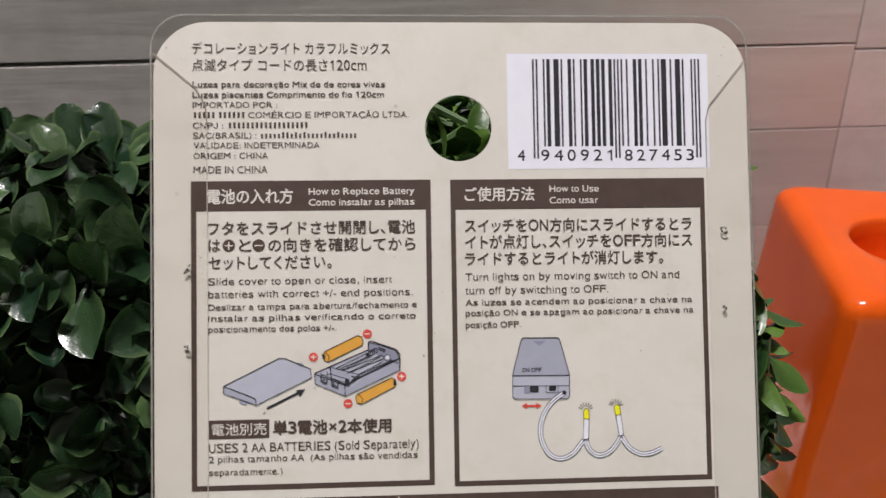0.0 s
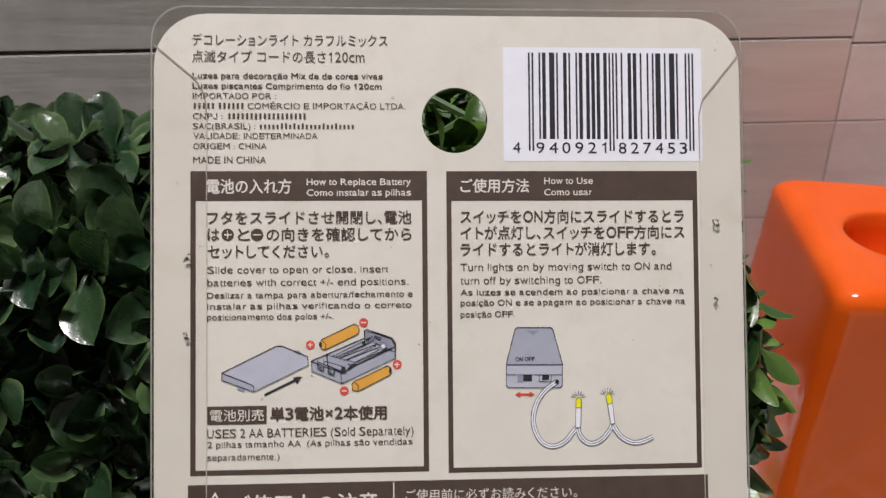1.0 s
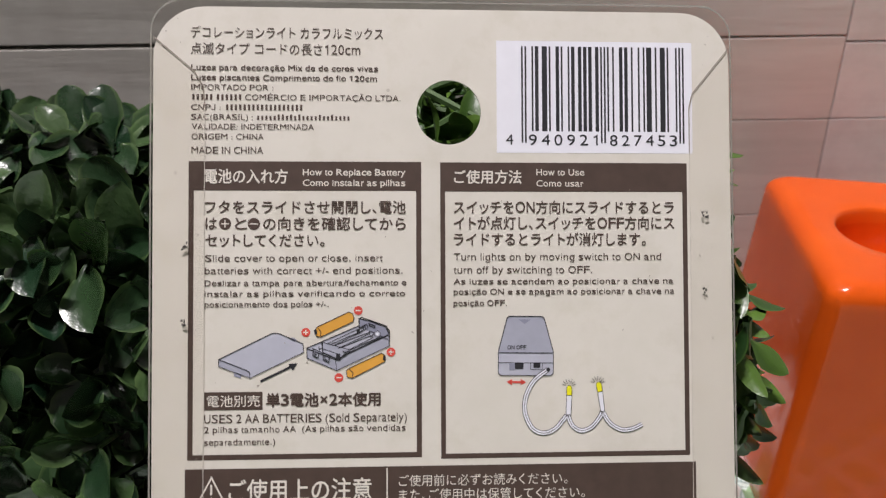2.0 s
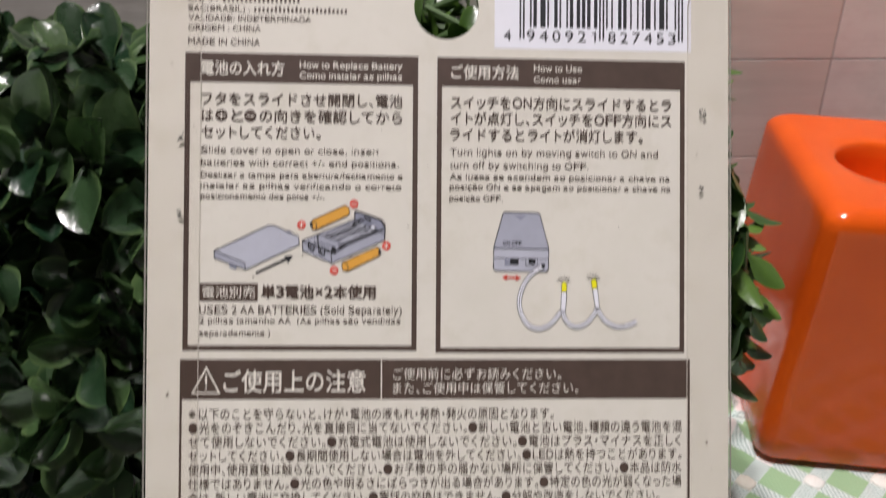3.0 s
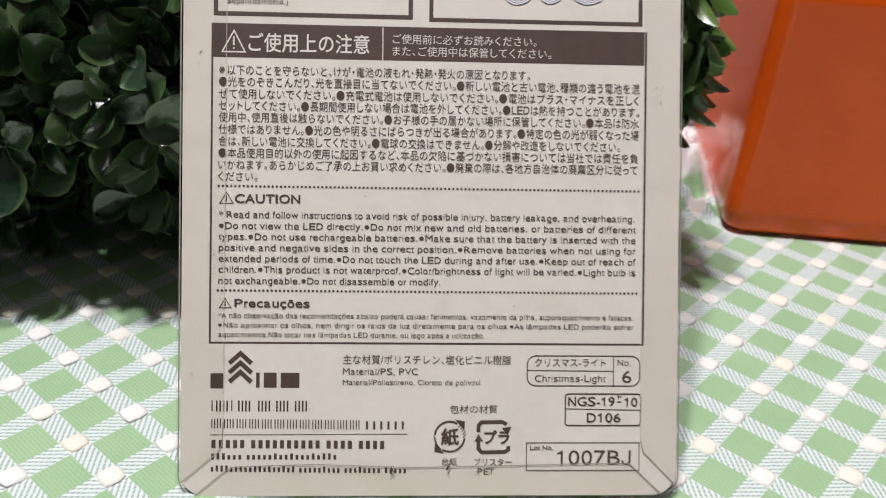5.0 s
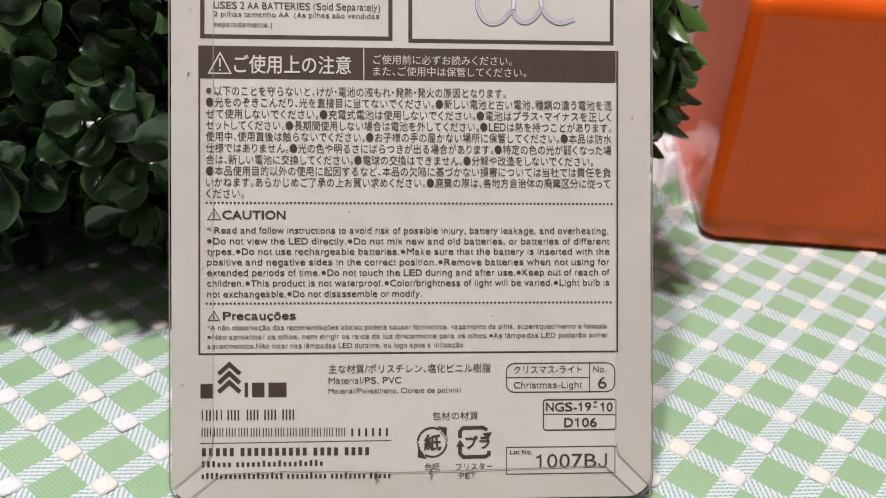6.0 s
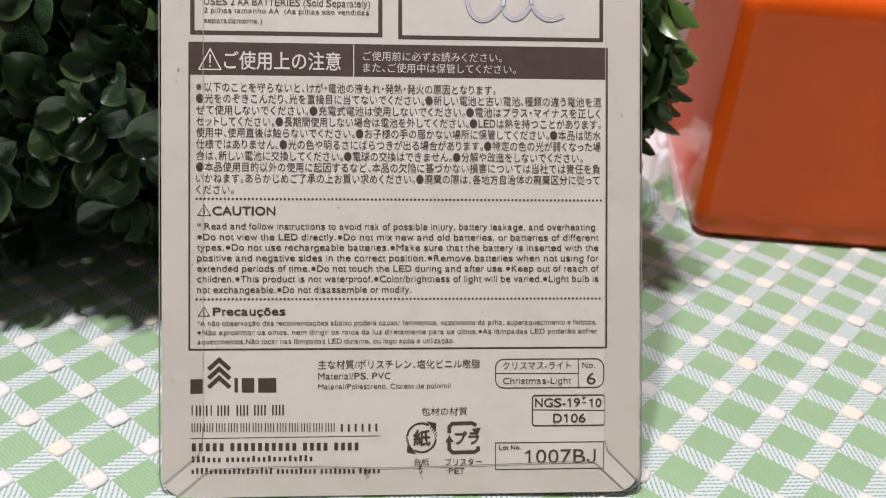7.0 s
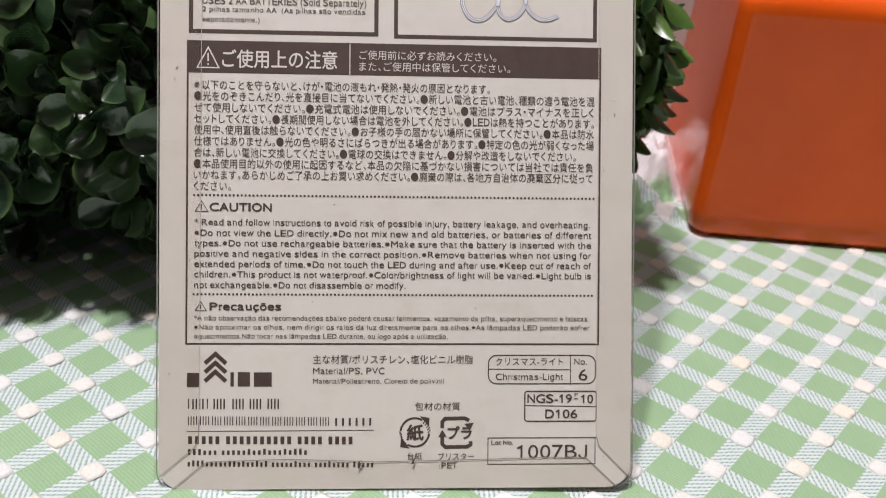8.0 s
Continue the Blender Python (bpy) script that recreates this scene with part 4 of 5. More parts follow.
stroke("outline", [(-19.83, 122.55), (-19.35, 122.35)], 0.20, BLACK, 8, panel_a)
stroke("outline", [(-18.26, 122.89), (-18.18, 121.38), (-17.22, 120.96), (-17.09, 121.99)], 0.20, BLACK, 8, panel_a)
stroke("outline", [(-17.91, 122.06), (-17.91, 121.51), (-17.43, 121.30)], 0.16, BLACK, 8, panel_a)
poly("spring_end", [(-12.15, 126.81), (-11.60, 127.09), (-11.39, 126.40), (-12.01, 126.22)], BLACK, 8, panel_a)
stroke("spring_coil", [(-11.60, 126.33), (-11.74, 126.88), (-11.46, 127.36), (-11.05, 127.43), (-10.87, 126.95), (-11.04, 126.53)], 0.15, BLACK, 8, panel_a)
stroke("spring_coil", [(-11.18, 126.53), (-11.32, 127.09), (-11.05, 127.57), (-10.63, 127.64), (-10.46, 127.15), (-10.63, 126.74)], 0.15, BLACK, 8, panel_a)
stroke("spring_coil", [(-10.77, 126.74), (-10.91, 127.29), (-10.63, 127.78), (-10.22, 127.85), (-10.05, 127.36), (-10.22, 126.95)], 0.15, BLACK, 8, panel_a)
stroke("outline", [(-11.60, 126.46), (-11.67, 128.89), (-11.19, 129.16), (-6.69, 127.56), (-6.07, 126.66), (-6.13, 124.16)], 0.20, BLACK, 8, panel_a)
stroke("slot", [(-9.87, 128.05), (-8.70, 127.60), (-8.84, 127.22), (-9.80, 127.67)], 0.15, BLACK, 8, panel_a, True)
stroke("outline", [(-9.66, 126.67), (-9.66, 125.63), (-8.94, 125.49)], 0.10, BLACK, 7, panel_a)
stroke("outline", [(-9.66, 126.67), (-6.34, 125.10)], 0.12, BLACK, 7, panel_a)
disc("battery_stud", -8.28, 126.11, 0.60, BLACK, 8, panel_a)
disc("battery_stud", -8.28, 126.11, 0.50, GREYLIGHT, 9, panel_a)
disc("battery_stud", -8.28, 126.11, 0.25, WHITE, 10, panel_a)
poly("battery", [(-19.70, 126.87), (-19.37, 127.43), (-13.54, 130.16), (-12.84, 129.87), (-12.57, 129.07), (-12.76, 128.37), (-18.77, 125.56), (-19.47, 125.75)], AMBER, 3, panel_a)
stroke("outline", [(-19.70, 126.87), (-19.37, 127.43), (-13.54, 130.16), (-12.84, 129.87), (-12.57, 129.07), (-12.76, 128.37), (-18.77, 125.56), (-19.47, 125.75)], 0.13, BLACK, 5, panel_a, True)
poly("battery", [(-14.02, 119.35), (-13.64, 119.76), (-7.52, 122.56), (-6.91, 122.14), (-6.77, 121.48), (-7.01, 120.92), (-12.91, 117.98), (-13.84, 118.23)], AMBER, 3, panel_a)
stroke("outline", [(-14.02, 119.35), (-13.64, 119.76), (-7.52, 122.56), (-6.91, 122.14), (-6.77, 121.48), (-7.01, 120.92), (-12.91, 117.98), (-13.84, 118.23)], 0.13, BLACK, 5, panel_a, True)
stroke("outline", [(-19.23, 127.19), (-18.63, 126.58), (-18.73, 125.60)], 0.12, BLACK, 5, panel_a)
stroke("outline", [(-13.46, 119.71), (-12.76, 118.96), (-12.91, 118.03)], 0.12, BLACK, 5, panel_a)
poly("terminal", [(-19.93, 126.97), (-19.37, 126.87), (-19.28, 126.12), (-19.79, 126.13)], BLACK, 6, panel_a)
poly("terminal", [(-7.19, 122.14), (-6.77, 121.95), (-6.92, 121.20), (-7.29, 121.30)], BLACK, 6, panel_a)
disc("polarity_sign", -11.81, 130.42, 0.81, RED, 3, panel_a)
stroke("sign_bar", [(-12.28, 130.42), (-11.35, 130.41)], 0.20, CREAM, 4, panel_a)
disc("polarity_sign", -21.41, 126.47, 0.81, RED, 3, panel_a)
stroke("sign_bar", [(-21.88, 126.48), (-20.95, 126.47)], 0.20, CREAM, 4, panel_a)
stroke("sign_bar", [(-21.41, 126.94), (-21.41, 126.01)], 0.20, CREAM, 5, panel_a)
disc("polarity_sign", -5.78, 122.73, 0.82, RED, 3, panel_a)
stroke("sign_bar", [(-6.25, 122.73), (-5.31, 122.72)], 0.20, CREAM, 4, panel_a)
stroke("sign_bar", [(-5.78, 123.19), (-5.79, 122.26)], 0.20, CREAM, 5, panel_a)
disc("polarity_sign", -15.37, 118.12, 0.81, RED, 3, panel_a)
stroke("sign_bar", [(-15.83, 118.12), (-14.90, 118.11)], 0.20, CREAM, 4, panel_a)
# switch and light drawing
poly("switch_box_top", [(15.84, 128.89), (16.26, 129.19), (22.39, 129.12), (22.81, 128.81), (24.40, 122.82), (24.50, 122.30), (14.16, 122.44), (14.32, 122.95)], GREY, 2, panel_b)
poly("switch_box_front", [(14.16, 122.44), (24.50, 122.30), (24.45, 118.60), (24.03, 118.09), (14.58, 118.24), (14.12, 118.65)], GREYLIGHT, 2, panel_b)
stroke("outline", [(15.84, 128.89), (16.26, 129.19), (22.39, 129.12), (22.81, 128.81), (24.50, 122.51), (24.45, 118.60), (24.03, 118.09), (14.58, 118.24), (14.12, 118.65), (14.16, 122.65)], 0.14, BLACK, 5, panel_b, True)
stroke("outline", [(14.27, 122.44), (24.39, 122.30)], 0.14, BLACK, 5, panel_b)
stroke("outline", [(14.14, 120.60), (24.47, 120.45)], 0.10, BLACK, 5, panel_b)
poly("slide_mark", [(17.96, 128.61), (20.35, 128.58), (19.15, 127.72)], GREYDARK, 3, panel_b)
poly("switch_knob", [(16.21, 120.47), (17.25, 120.45), (17.23, 119.17), (16.20, 119.18)], GREYDARK, 4, panel_b)
poly("switch_slot", [(17.25, 120.55), (18.86, 120.53), (18.84, 119.35), (17.24, 119.37)], BLACK, 4, panel_b)
stroke("outline", [(20.21, 120.51), (22.39, 120.48), (22.38, 119.25), (20.19, 119.28)], 0.10, BLACK, 5, panel_b, True)
poly("socket", [(20.73, 120.45), (22.03, 120.43), (22.02, 119.56), (20.72, 119.58)], BLACK, 4, panel_b)
say("ON OFF", 15.88, 19.41, 123.03, 1.07, BLACK, 0.020, panel_b)
stroke("slide_arrow", [(16.43, 116.98), (18.61, 116.94)], 0.38, RED, 3, panel_b)
poly("arrow_head", [(15.71, 116.99), (16.70, 117.54), (16.69, 116.41)], RED, 3, panel_b)
poly("arrow_head", [(19.33, 116.93), (18.36, 117.51), (18.34, 116.39)], RED, 3, panel_b)
stroke("cord_outline", [(23.47, 119.23), (22.99, 118.91), (22.31, 118.45), (21.57, 117.90), (20.95, 117.32), (20.46, 116.69), (20.01, 115.99), (19.64, 115.26), (19.36, 114.53), (19.16, 113.78), (19.03, 113.00), (19.00, 112.22), (19.06, 111.46), (19.25, 110.67), (19.55, 109.87), (19.92, 109.12), (20.33, 108.52), (20.78, 108.09), (21.30, 107.77), (21.84, 107.56), (22.39, 107.46), (22.95, 107.48), (23.53, 107.62), (24.10, 107.85), (24.63, 108.14), (25.12, 108.53), (25.58, 109.03), (25.98, 109.54), (26.32, 109.95), (26.57, 110.24), (26.74, 110.47), (26.87, 110.64), (26.96, 110.76)], 0.92, BLACK, 4, panel_b)
stroke("cord", [(23.47, 119.23), (22.99, 118.91), (22.31, 118.45), (21.57, 117.90), (20.95, 117.32), (20.46, 116.69), (20.01, 115.99), (19.64, 115.26), (19.36, 114.53), (19.16, 113.78), (19.03, 113.00), (19.00, 112.22), (19.06, 111.46), (19.25, 110.67), (19.55, 109.87), (19.92, 109.12), (20.33, 108.52), (20.78, 108.09), (21.30, 107.77), (21.84, 107.56), (22.39, 107.46), (22.95, 107.48), (23.53, 107.62), (24.10, 107.85), (24.63, 108.14), (25.12, 108.53), (25.58, 109.03), (25.98, 109.54), (26.32, 109.95), (26.57, 110.24), (26.74, 110.47), (26.87, 110.64), (26.96, 110.76)], 0.70, WHITE, 6, panel_b)
stroke("cord_line", [(23.47, 119.23), (22.99, 118.91), (22.31, 118.45), (21.57, 117.90), (20.95, 117.32), (20.46, 116.69), (20.01, 115.99), (19.64, 115.26), (19.36, 114.53), (19.16, 113.78), (19.03, 113.00), (19.00, 112.22), (19.06, 111.46), (19.25, 110.67), (19.55, 109.87), (19.92, 109.12), (20.33, 108.52), (20.78, 108.09), (21.30, 107.77), (21.84, 107.56), (22.39, 107.46), (22.95, 107.48), (23.53, 107.62), (24.10, 107.85), (24.63, 108.14), (25.12, 108.53), (25.58, 109.03), (25.98, 109.54), (26.32, 109.95), (26.57, 110.24), (26.74, 110.47), (26.87, 110.64), (26.96, 110.76)], 0.10, BLACK, 7, panel_b)
stroke("cord_outline", [(27.16, 110.75), (27.27, 110.40), (27.41, 109.89), (27.61, 109.35), (27.87, 108.90), (28.21, 108.54), (28.62, 108.22), (29.06, 107.97), (29.52, 107.84), (30.01, 107.84), (30.53, 107.96), (31.05, 108.16), (31.52, 108.42), (31.94, 108.76), (32.35, 109.19), (32.71, 109.64), (33.00, 110.03), (33.23, 110.38), (33.39, 110.72), (33.51, 111.00), (33.60, 111.20)], 0.92, BLACK, 4, panel_b)
stroke("cord", [(27.16, 110.75), (27.27, 110.40), (27.41, 109.89), (27.61, 109.35), (27.87, 108.90), (28.21, 108.54), (28.62, 108.22), (29.06, 107.97), (29.52, 107.84), (30.01, 107.84), (30.53, 107.96), (31.05, 108.16), (31.52, 108.42), (31.94, 108.76), (32.35, 109.19), (32.71, 109.64), (33.00, 110.03), (33.23, 110.38), (33.39, 110.72), (33.51, 111.00), (33.60, 111.20)], 0.70, WHITE, 6, panel_b)
stroke("cord_line", [(27.16, 110.75), (27.27, 110.40), (27.41, 109.89), (27.61, 109.35), (27.87, 108.90), (28.21, 108.54), (28.62, 108.22), (29.06, 107.97), (29.52, 107.84), (30.01, 107.84), (30.53, 107.96), (31.05, 108.16), (31.52, 108.42), (31.94, 108.76), (32.35, 109.19), (32.71, 109.64), (33.00, 110.03), (33.23, 110.38), (33.39, 110.72), (33.51, 111.00), (33.60, 111.20)], 0.10, BLACK, 7, panel_b)
stroke("cord_outline", [(33.75, 111.20), (33.97, 110.81), (34.28, 110.24), (34.66, 109.63), (35.09, 109.12), (35.57, 108.72), (36.13, 108.37), (36.71, 108.09), (37.27, 107.90), (37.81, 107.83), (38.35, 107.86), (38.87, 107.95), (39.37, 108.06), (39.89, 108.24), (40.40, 108.47), (40.86, 108.70), (41.17, 108.85)], 0.92, BLACK, 4, panel_b)
stroke("cord", [(33.75, 111.20), (33.97, 110.81), (34.28, 110.24), (34.66, 109.63), (35.09, 109.12), (35.57, 108.72), (36.13, 108.37), (36.71, 108.09), (37.27, 107.90), (37.81, 107.83), (38.35, 107.86), (38.87, 107.95), (39.37, 108.06), (39.89, 108.24), (40.40, 108.47), (40.86, 108.70), (41.17, 108.85)], 0.70, WHITE, 6, panel_b)
stroke("cord_line", [(33.75, 111.20), (33.97, 110.81), (34.28, 110.24), (34.66, 109.63), (35.09, 109.12), (35.57, 108.72), (36.13, 108.37), (36.71, 108.09), (37.27, 107.90), (37.81, 107.83), (38.35, 107.86), (38.87, 107.95), (39.37, 108.06), (39.89, 108.24), (40.40, 108.47), (40.86, 108.70), (41.17, 108.85)], 0.10, BLACK, 7, panel_b)
disc("cord_hole", 23.47, 119.23, 0.38, BLACK, 8, panel_b)
poly("bulb_socket", [(26.90, 114.40), (27.89, 114.38), (27.69, 110.80), (26.75, 110.81)], WHITE, 8, panel_b)
stroke("outline", [(26.90, 114.40), (27.89, 114.38), (27.69, 110.80), (26.75, 110.81)], 0.10, BLACK, 9, panel_b, True)
poly("bulb", [(26.90, 114.40), (26.92, 115.79), (27.18, 116.24), (27.65, 116.24), (27.91, 115.77), (27.89, 114.38)], YELLOW, 8, panel_b)
stroke("outline", [(26.90, 114.40), (26.92, 115.79), (27.18, 116.24), (27.65, 116.24), (27.91, 115.77), (27.89, 114.38)], 0.10, BLACK, 9, panel_b, True)
poly("bulb_socket", [(32.76, 114.92), (33.71, 115.11), (34.07, 111.45), (33.34, 111.26)], WHITE, 8, panel_b)
stroke("outline", [(32.76, 114.92), (33.71, 115.11), (34.07, 111.45), (33.34, 111.26)], 0.10, BLACK, 9, panel_b, True)
poly("bulb", [(32.76, 114.92), (32.47, 116.37), (32.68, 116.78), (33.21, 116.87), (33.52, 116.50), (33.71, 115.11)], YELLOW, 8, panel_b)
stroke("outline", [(32.76, 114.92), (32.47, 116.37), (32.68, 116.78), (33.21, 116.87), (33.52, 116.50), (33.71, 115.11)], 0.10, BLACK, 9, panel_b, True)
stroke("ray", [(26.79, 116.23), (26.04, 116.47)], 0.10, BLACK, 3, panel_b)
stroke("ray", [(26.92, 116.43), (26.32, 117.00)], 0.10, BLACK, 3, panel_b)
stroke("ray", [(27.13, 116.56), (26.81, 117.35)], 0.10, BLACK, 3, panel_b)
stroke("ray", [(27.40, 116.60), (27.41, 117.47)], 0.10, BLACK, 3, panel_b)
stroke("ray", [(27.66, 116.55), (28.00, 117.34)], 0.10, BLACK, 3, panel_b)
stroke("ray", [(27.87, 116.41), (28.48, 116.96)], 0.10, BLACK, 3, panel_b)
stroke("ray", [(28.00, 116.21), (28.76, 116.42)], 0.10, BLACK, 3, panel_b)
stroke("ray", [(32.23, 116.71), (31.48, 116.95)], 0.10, BLACK, 3, panel_b)
stroke("ray", [(32.36, 116.91), (31.77, 117.48)], 0.10, BLACK, 3, panel_b)
stroke("ray", [(32.58, 117.04), (32.26, 117.84)], 0.10, BLACK, 3, panel_b)
stroke("ray", [(32.84, 117.08), (32.86, 117.96)], 0.10, BLACK, 3, panel_b)
stroke("ray", [(33.11, 117.03), (33.45, 117.82)], 0.10, BLACK, 3, panel_b)
stroke("ray", [(33.32, 116.89), (33.93, 117.44)], 0.10, BLACK, 3, panel_b)
stroke("ray", [(33.44, 116.69), (34.21, 116.91)], 0.10, BLACK, 3, panel_b)


# ---- clear plastic folded round the card ----
def fold(name, points, label=""):
    ob = part(name, sheet(points, -0.75, -0.5), CLEAR, sleeve, label)
    ob.visible_shadow = False
    return ob


sleeve = part("plastic_back", sheet(dense(outline(LEFT - 0.6, RIGHT + 0.6, 150, TOP + 1.5, (0, 6, 6, 0))), 0.75, 1.0, HOLE), CLEAR, card, "clear plastic rim round the card")
sleeve.visible_shadow = False
fold("plastic_fold", [(LEFT - 0.5, 2.6), (-41.2, 9.4), (-39.9, 12), (-39.9, 171.5), (-41.8, 174.6), (LEFT - 0.5, 181.2)], "clear folded plastic edge")
fold("plastic_fold", [(RIGHT + 0.5, 180.2), (51.4, 171.2), (50.7, 168.5), (50.7, 12), (51.4, 9.6), (RIGHT + 0.5, 2.4)], "clear folded plastic edge")
fold("plastic_fold", [(-46.2, -0.3), (56.0, -0.3), (48.6, 6.9), (20, 6.6), (-3, 6.2), (-37.6, 6.3)], "clear folded plastic edge")
for points in ([(LEFT, 181.0), (-41.9, 174.7), (-40.2, 171.8), (-39.9, 168)], [(RIGHT, 180.0), (51.5, 171.3), (50.8, 168.5), (50.8, 160)], [(LEFT + 0.1, 2.7), (-41.2, 9.4), (-40.2, 11), (-39.95, 16)], [(-45.9, 0.2), (-39.2, 5.7), (-37.4, 6.4), (-20, 6.9), (0, 6.2), (18, 6.5), (40, 7.0), (48.4, 7.0), (55.7, 0.2)], [(RIGHT - 0.2, 2.6), (51.5, 9.5), (50.9, 12)]):
    stroke("plastic_seam", points, 0.2, SEAM, 8, sleeve)
for points in ([(-39.95, 16), (-40.0, 60), (-39.9, 110), (-39.9, 168)], [(50.8, 12), (50.75, 60), (50.8, 110), (50.8, 160)]):
    stroke("plastic_seam", points, 0.13, FAINT, 8, sleeve)

stroke("plastic_rim", cut_askew(outline(LEFT - 0.6, RIGHT + 0.6, -0.2, TOP + 1.5, (4.5, 6, 6, 4.5))), 0.3, RIM, -22, sleeve, True)


def weld(x, z, r, seed):
    """A small crumpled spot where the plastic was pressed to the card."""
    rnd = random.Random(seed)
    bm = bmesh.new()
    for k in range(9):
        a, d = rnd.uniform(0, math.tau), rnd.uniform(0, r)
        cx, cz, s = x + d * math.cos(a) * 0.55, z + d * math.sin(a), rnd.uniform(0.12, 0.34)
        loop = [((cx + s * rnd.uniform(0.4, 1) * math.cos(i * math.tau / 7)) * MM, (cz + s * rnd.uniform(0.5, 1.3) * math.sin(i * math.tau / 7)) * MM) for i in range(7)]
        ring = [bm.verts.new((u, -0.76 * MM, v)) for u, v in loop]
        tip = bm.verts.new((cx * MM, -1.0 * MM, cz * MM))
        for i in range(7):
            bm.faces.new((ring[i], ring[(i + 1) % 7], tip))
    return tagged(part("weld_spot", bm, WELD, sleeve, "crumpled pressed spot in the plastic"), kind="stuff")


for k, (x, z) in enumerate(((-43.3, 142.3), (-43.5, 128.2), (53.5, 148.2), (53.2, 134.2), (-3.6, 5.6), (8.6, 6.1))):
    weld(x, z, 1.1, k + 1)


def specks():
    """Grit and scratches under the plastic."""
    rnd = random.Random(12)
    bm = bmesh.new()
    for k in range(190):
        x = rnd.choice((rnd.uniform(LEFT + 1, -41), rnd.uniform(52, RIGHT - 1), rnd.uniform(52, RIGHT - 1), rnd.uniform(LEFT + 2, RIGHT - 2)))
        z = rnd.uniform(2, 185)
        if math.hypot(x - HOLE[0], z - HOLE[1]) < 8:
            continue
        s, t = rnd.uniform(0.04, 0.12) * (2.0 if rnd.random() < 0.08 else 1), rnd.uniform(0, math.tau)
        e = rnd.choice((1, 1, 1, 2.5))
        bm.faces.new([bm.verts.new(((x + s * (e * math.cos(a) * math.cos(t) - math.sin(a) * math.sin(t))) * MM, -0.15 * MM, (z + s * (e * math.cos(a) * math.sin(t) + math.sin(a) * math.cos(t))) * MM)) for a in (i * math.tau / 6 for i in range(6))])
    return bm


def dimples():
    """Small dents pressed into the margins."""
    rnd = random.Random(31)
    bm = bmesh.new()
    for k in range(230):
        x, z = rnd.choice(((rnd.uniform(52.6, RIGHT - 0.4), rnd.uniform(4, 95)), (rnd.uniform(LEFT + 0.8, -44), rnd.uniform(4, 70)), (rnd.uniform(-42, 52), rnd.uniform(0.8, 4.2))))
        r = rnd.uniform(0.10, 0.24)
        ring = [bm.verts.new(((x + r * math.cos(i * math.tau / 7)) * MM, -0.004 * MM, (z + 1.3 * r * math.sin(i * math.tau / 7)) * MM)) for i in range(7)]
        tip = bm.verts.new((x * MM, -0.07 * MM, (z - 0.4 * r) * MM))
        for i in range(7):
            bm.faces.new((ring[i], ring[(i + 1) % 7], tip))
    return bm


tagged(part("dimple", dimples(), PAPER, card, "tiny dents along the margins"), kind="stuff")
tagged(part("grit", specks(), GRIT, card, "tiny specks of dirt and wear"), kind="stuff")


# ---- plants ----
def leaf_mesh(bm, m, length, width, cup, bend, tip, rows=10, uv=None):
    """One leaf: narrow stalk end, widest past the middle, cupped and bent; tip 0 is round, 1 pointed."""
    spine = []
    for k in range(rows):
        s = 1 - (1 - k / (rows - 1)) ** 1.6
        if s > 0.58:
            round_w = math.sqrt(max(0.0, 1 - ((s - 0.58) / 0.42) ** 2))
        else:
            round_w = 0.10 + 0.90 * math.sin(math.pi / 2 * s / 0.58) ** 1.7
        point_w = math.sin(math.pi * (0.04 + 0.95 * s) ** 0.85)
        w = max(width * 0.03, width / 2 * (round_w * (1 - tip) + point_w * tip))
        y = length * s
        z = bend * length * (s * s)
        # a crease along the middle and a slight wave along the rim
        a, b = 0.14 * w * math.sin(8 * s + 60 * width * 9), 0.14 * w * math.sin(7 * s + 2 + 400 * length)
        spine.append([(-w, y, z + cup * w + a), (-w * 0.55, y, z + cup * w * 0.42 + 0.3 * a), (0, y, z - 0.03 * width), (w * 0.55, y, z + cup * w * 0.42 + 0.3 * b), (w, y, z + cup * w + b)])
    verts = [[bm.verts.new(m @ Vector(p)) for p in row] for row in spine]
    for r in range(rows - 1):
        for c in range(4):
            f = bm.faces.new((verts[r][c], verts[r][c + 1], verts[r + 1][c + 1], verts[r + 1][c]))
            f.smooth = True
            if uv:
                for loop, (rr, cc) in zip(f.loops, ((r, c), (r, c + 1), (r + 1, c + 1), (r + 1, c))):
                    loop[uv].uv = ((0, 0.22, 0.5, 0.78, 1)[cc], rr / (rows - 1))


def stalk(bm, a, b, r0, r1, sides=5):
    a, b = Vector(a), Vector(b)
    q = (b - a).to_track_quat("Z", "Y").to_matrix()
    rings = []
    for p, r in ((a, r0), (b, r1)):
        rings.append([bm.verts.new(p + q @ Vector((r * math.cos(k * math.tau / sides), r * math.sin(k * math.tau / sides), 0))) for k in range(sides)])
    for k in range(sides):
        bm.faces.new((rings[0][k], rings[0][(k + 1) % sides], rings[1][(k + 1) % sides], rings[1][k]))


def leaf_frame(at, way, facing, twist):
    """A pose with y along way and z near facing."""
    y = way.normalized()
    x = y.cross(facing)
    if x.length < 1e-4:
        x = y.cross(Vector((0.3, 0.8, 0.5)))
    x.normalize()
    z = x.cross(y)
    return Matrix.Translation(at) @ Matrix((x, y, z)).transposed().to_4x4() @ Matrix.Rotation(twist, 4, "Y")


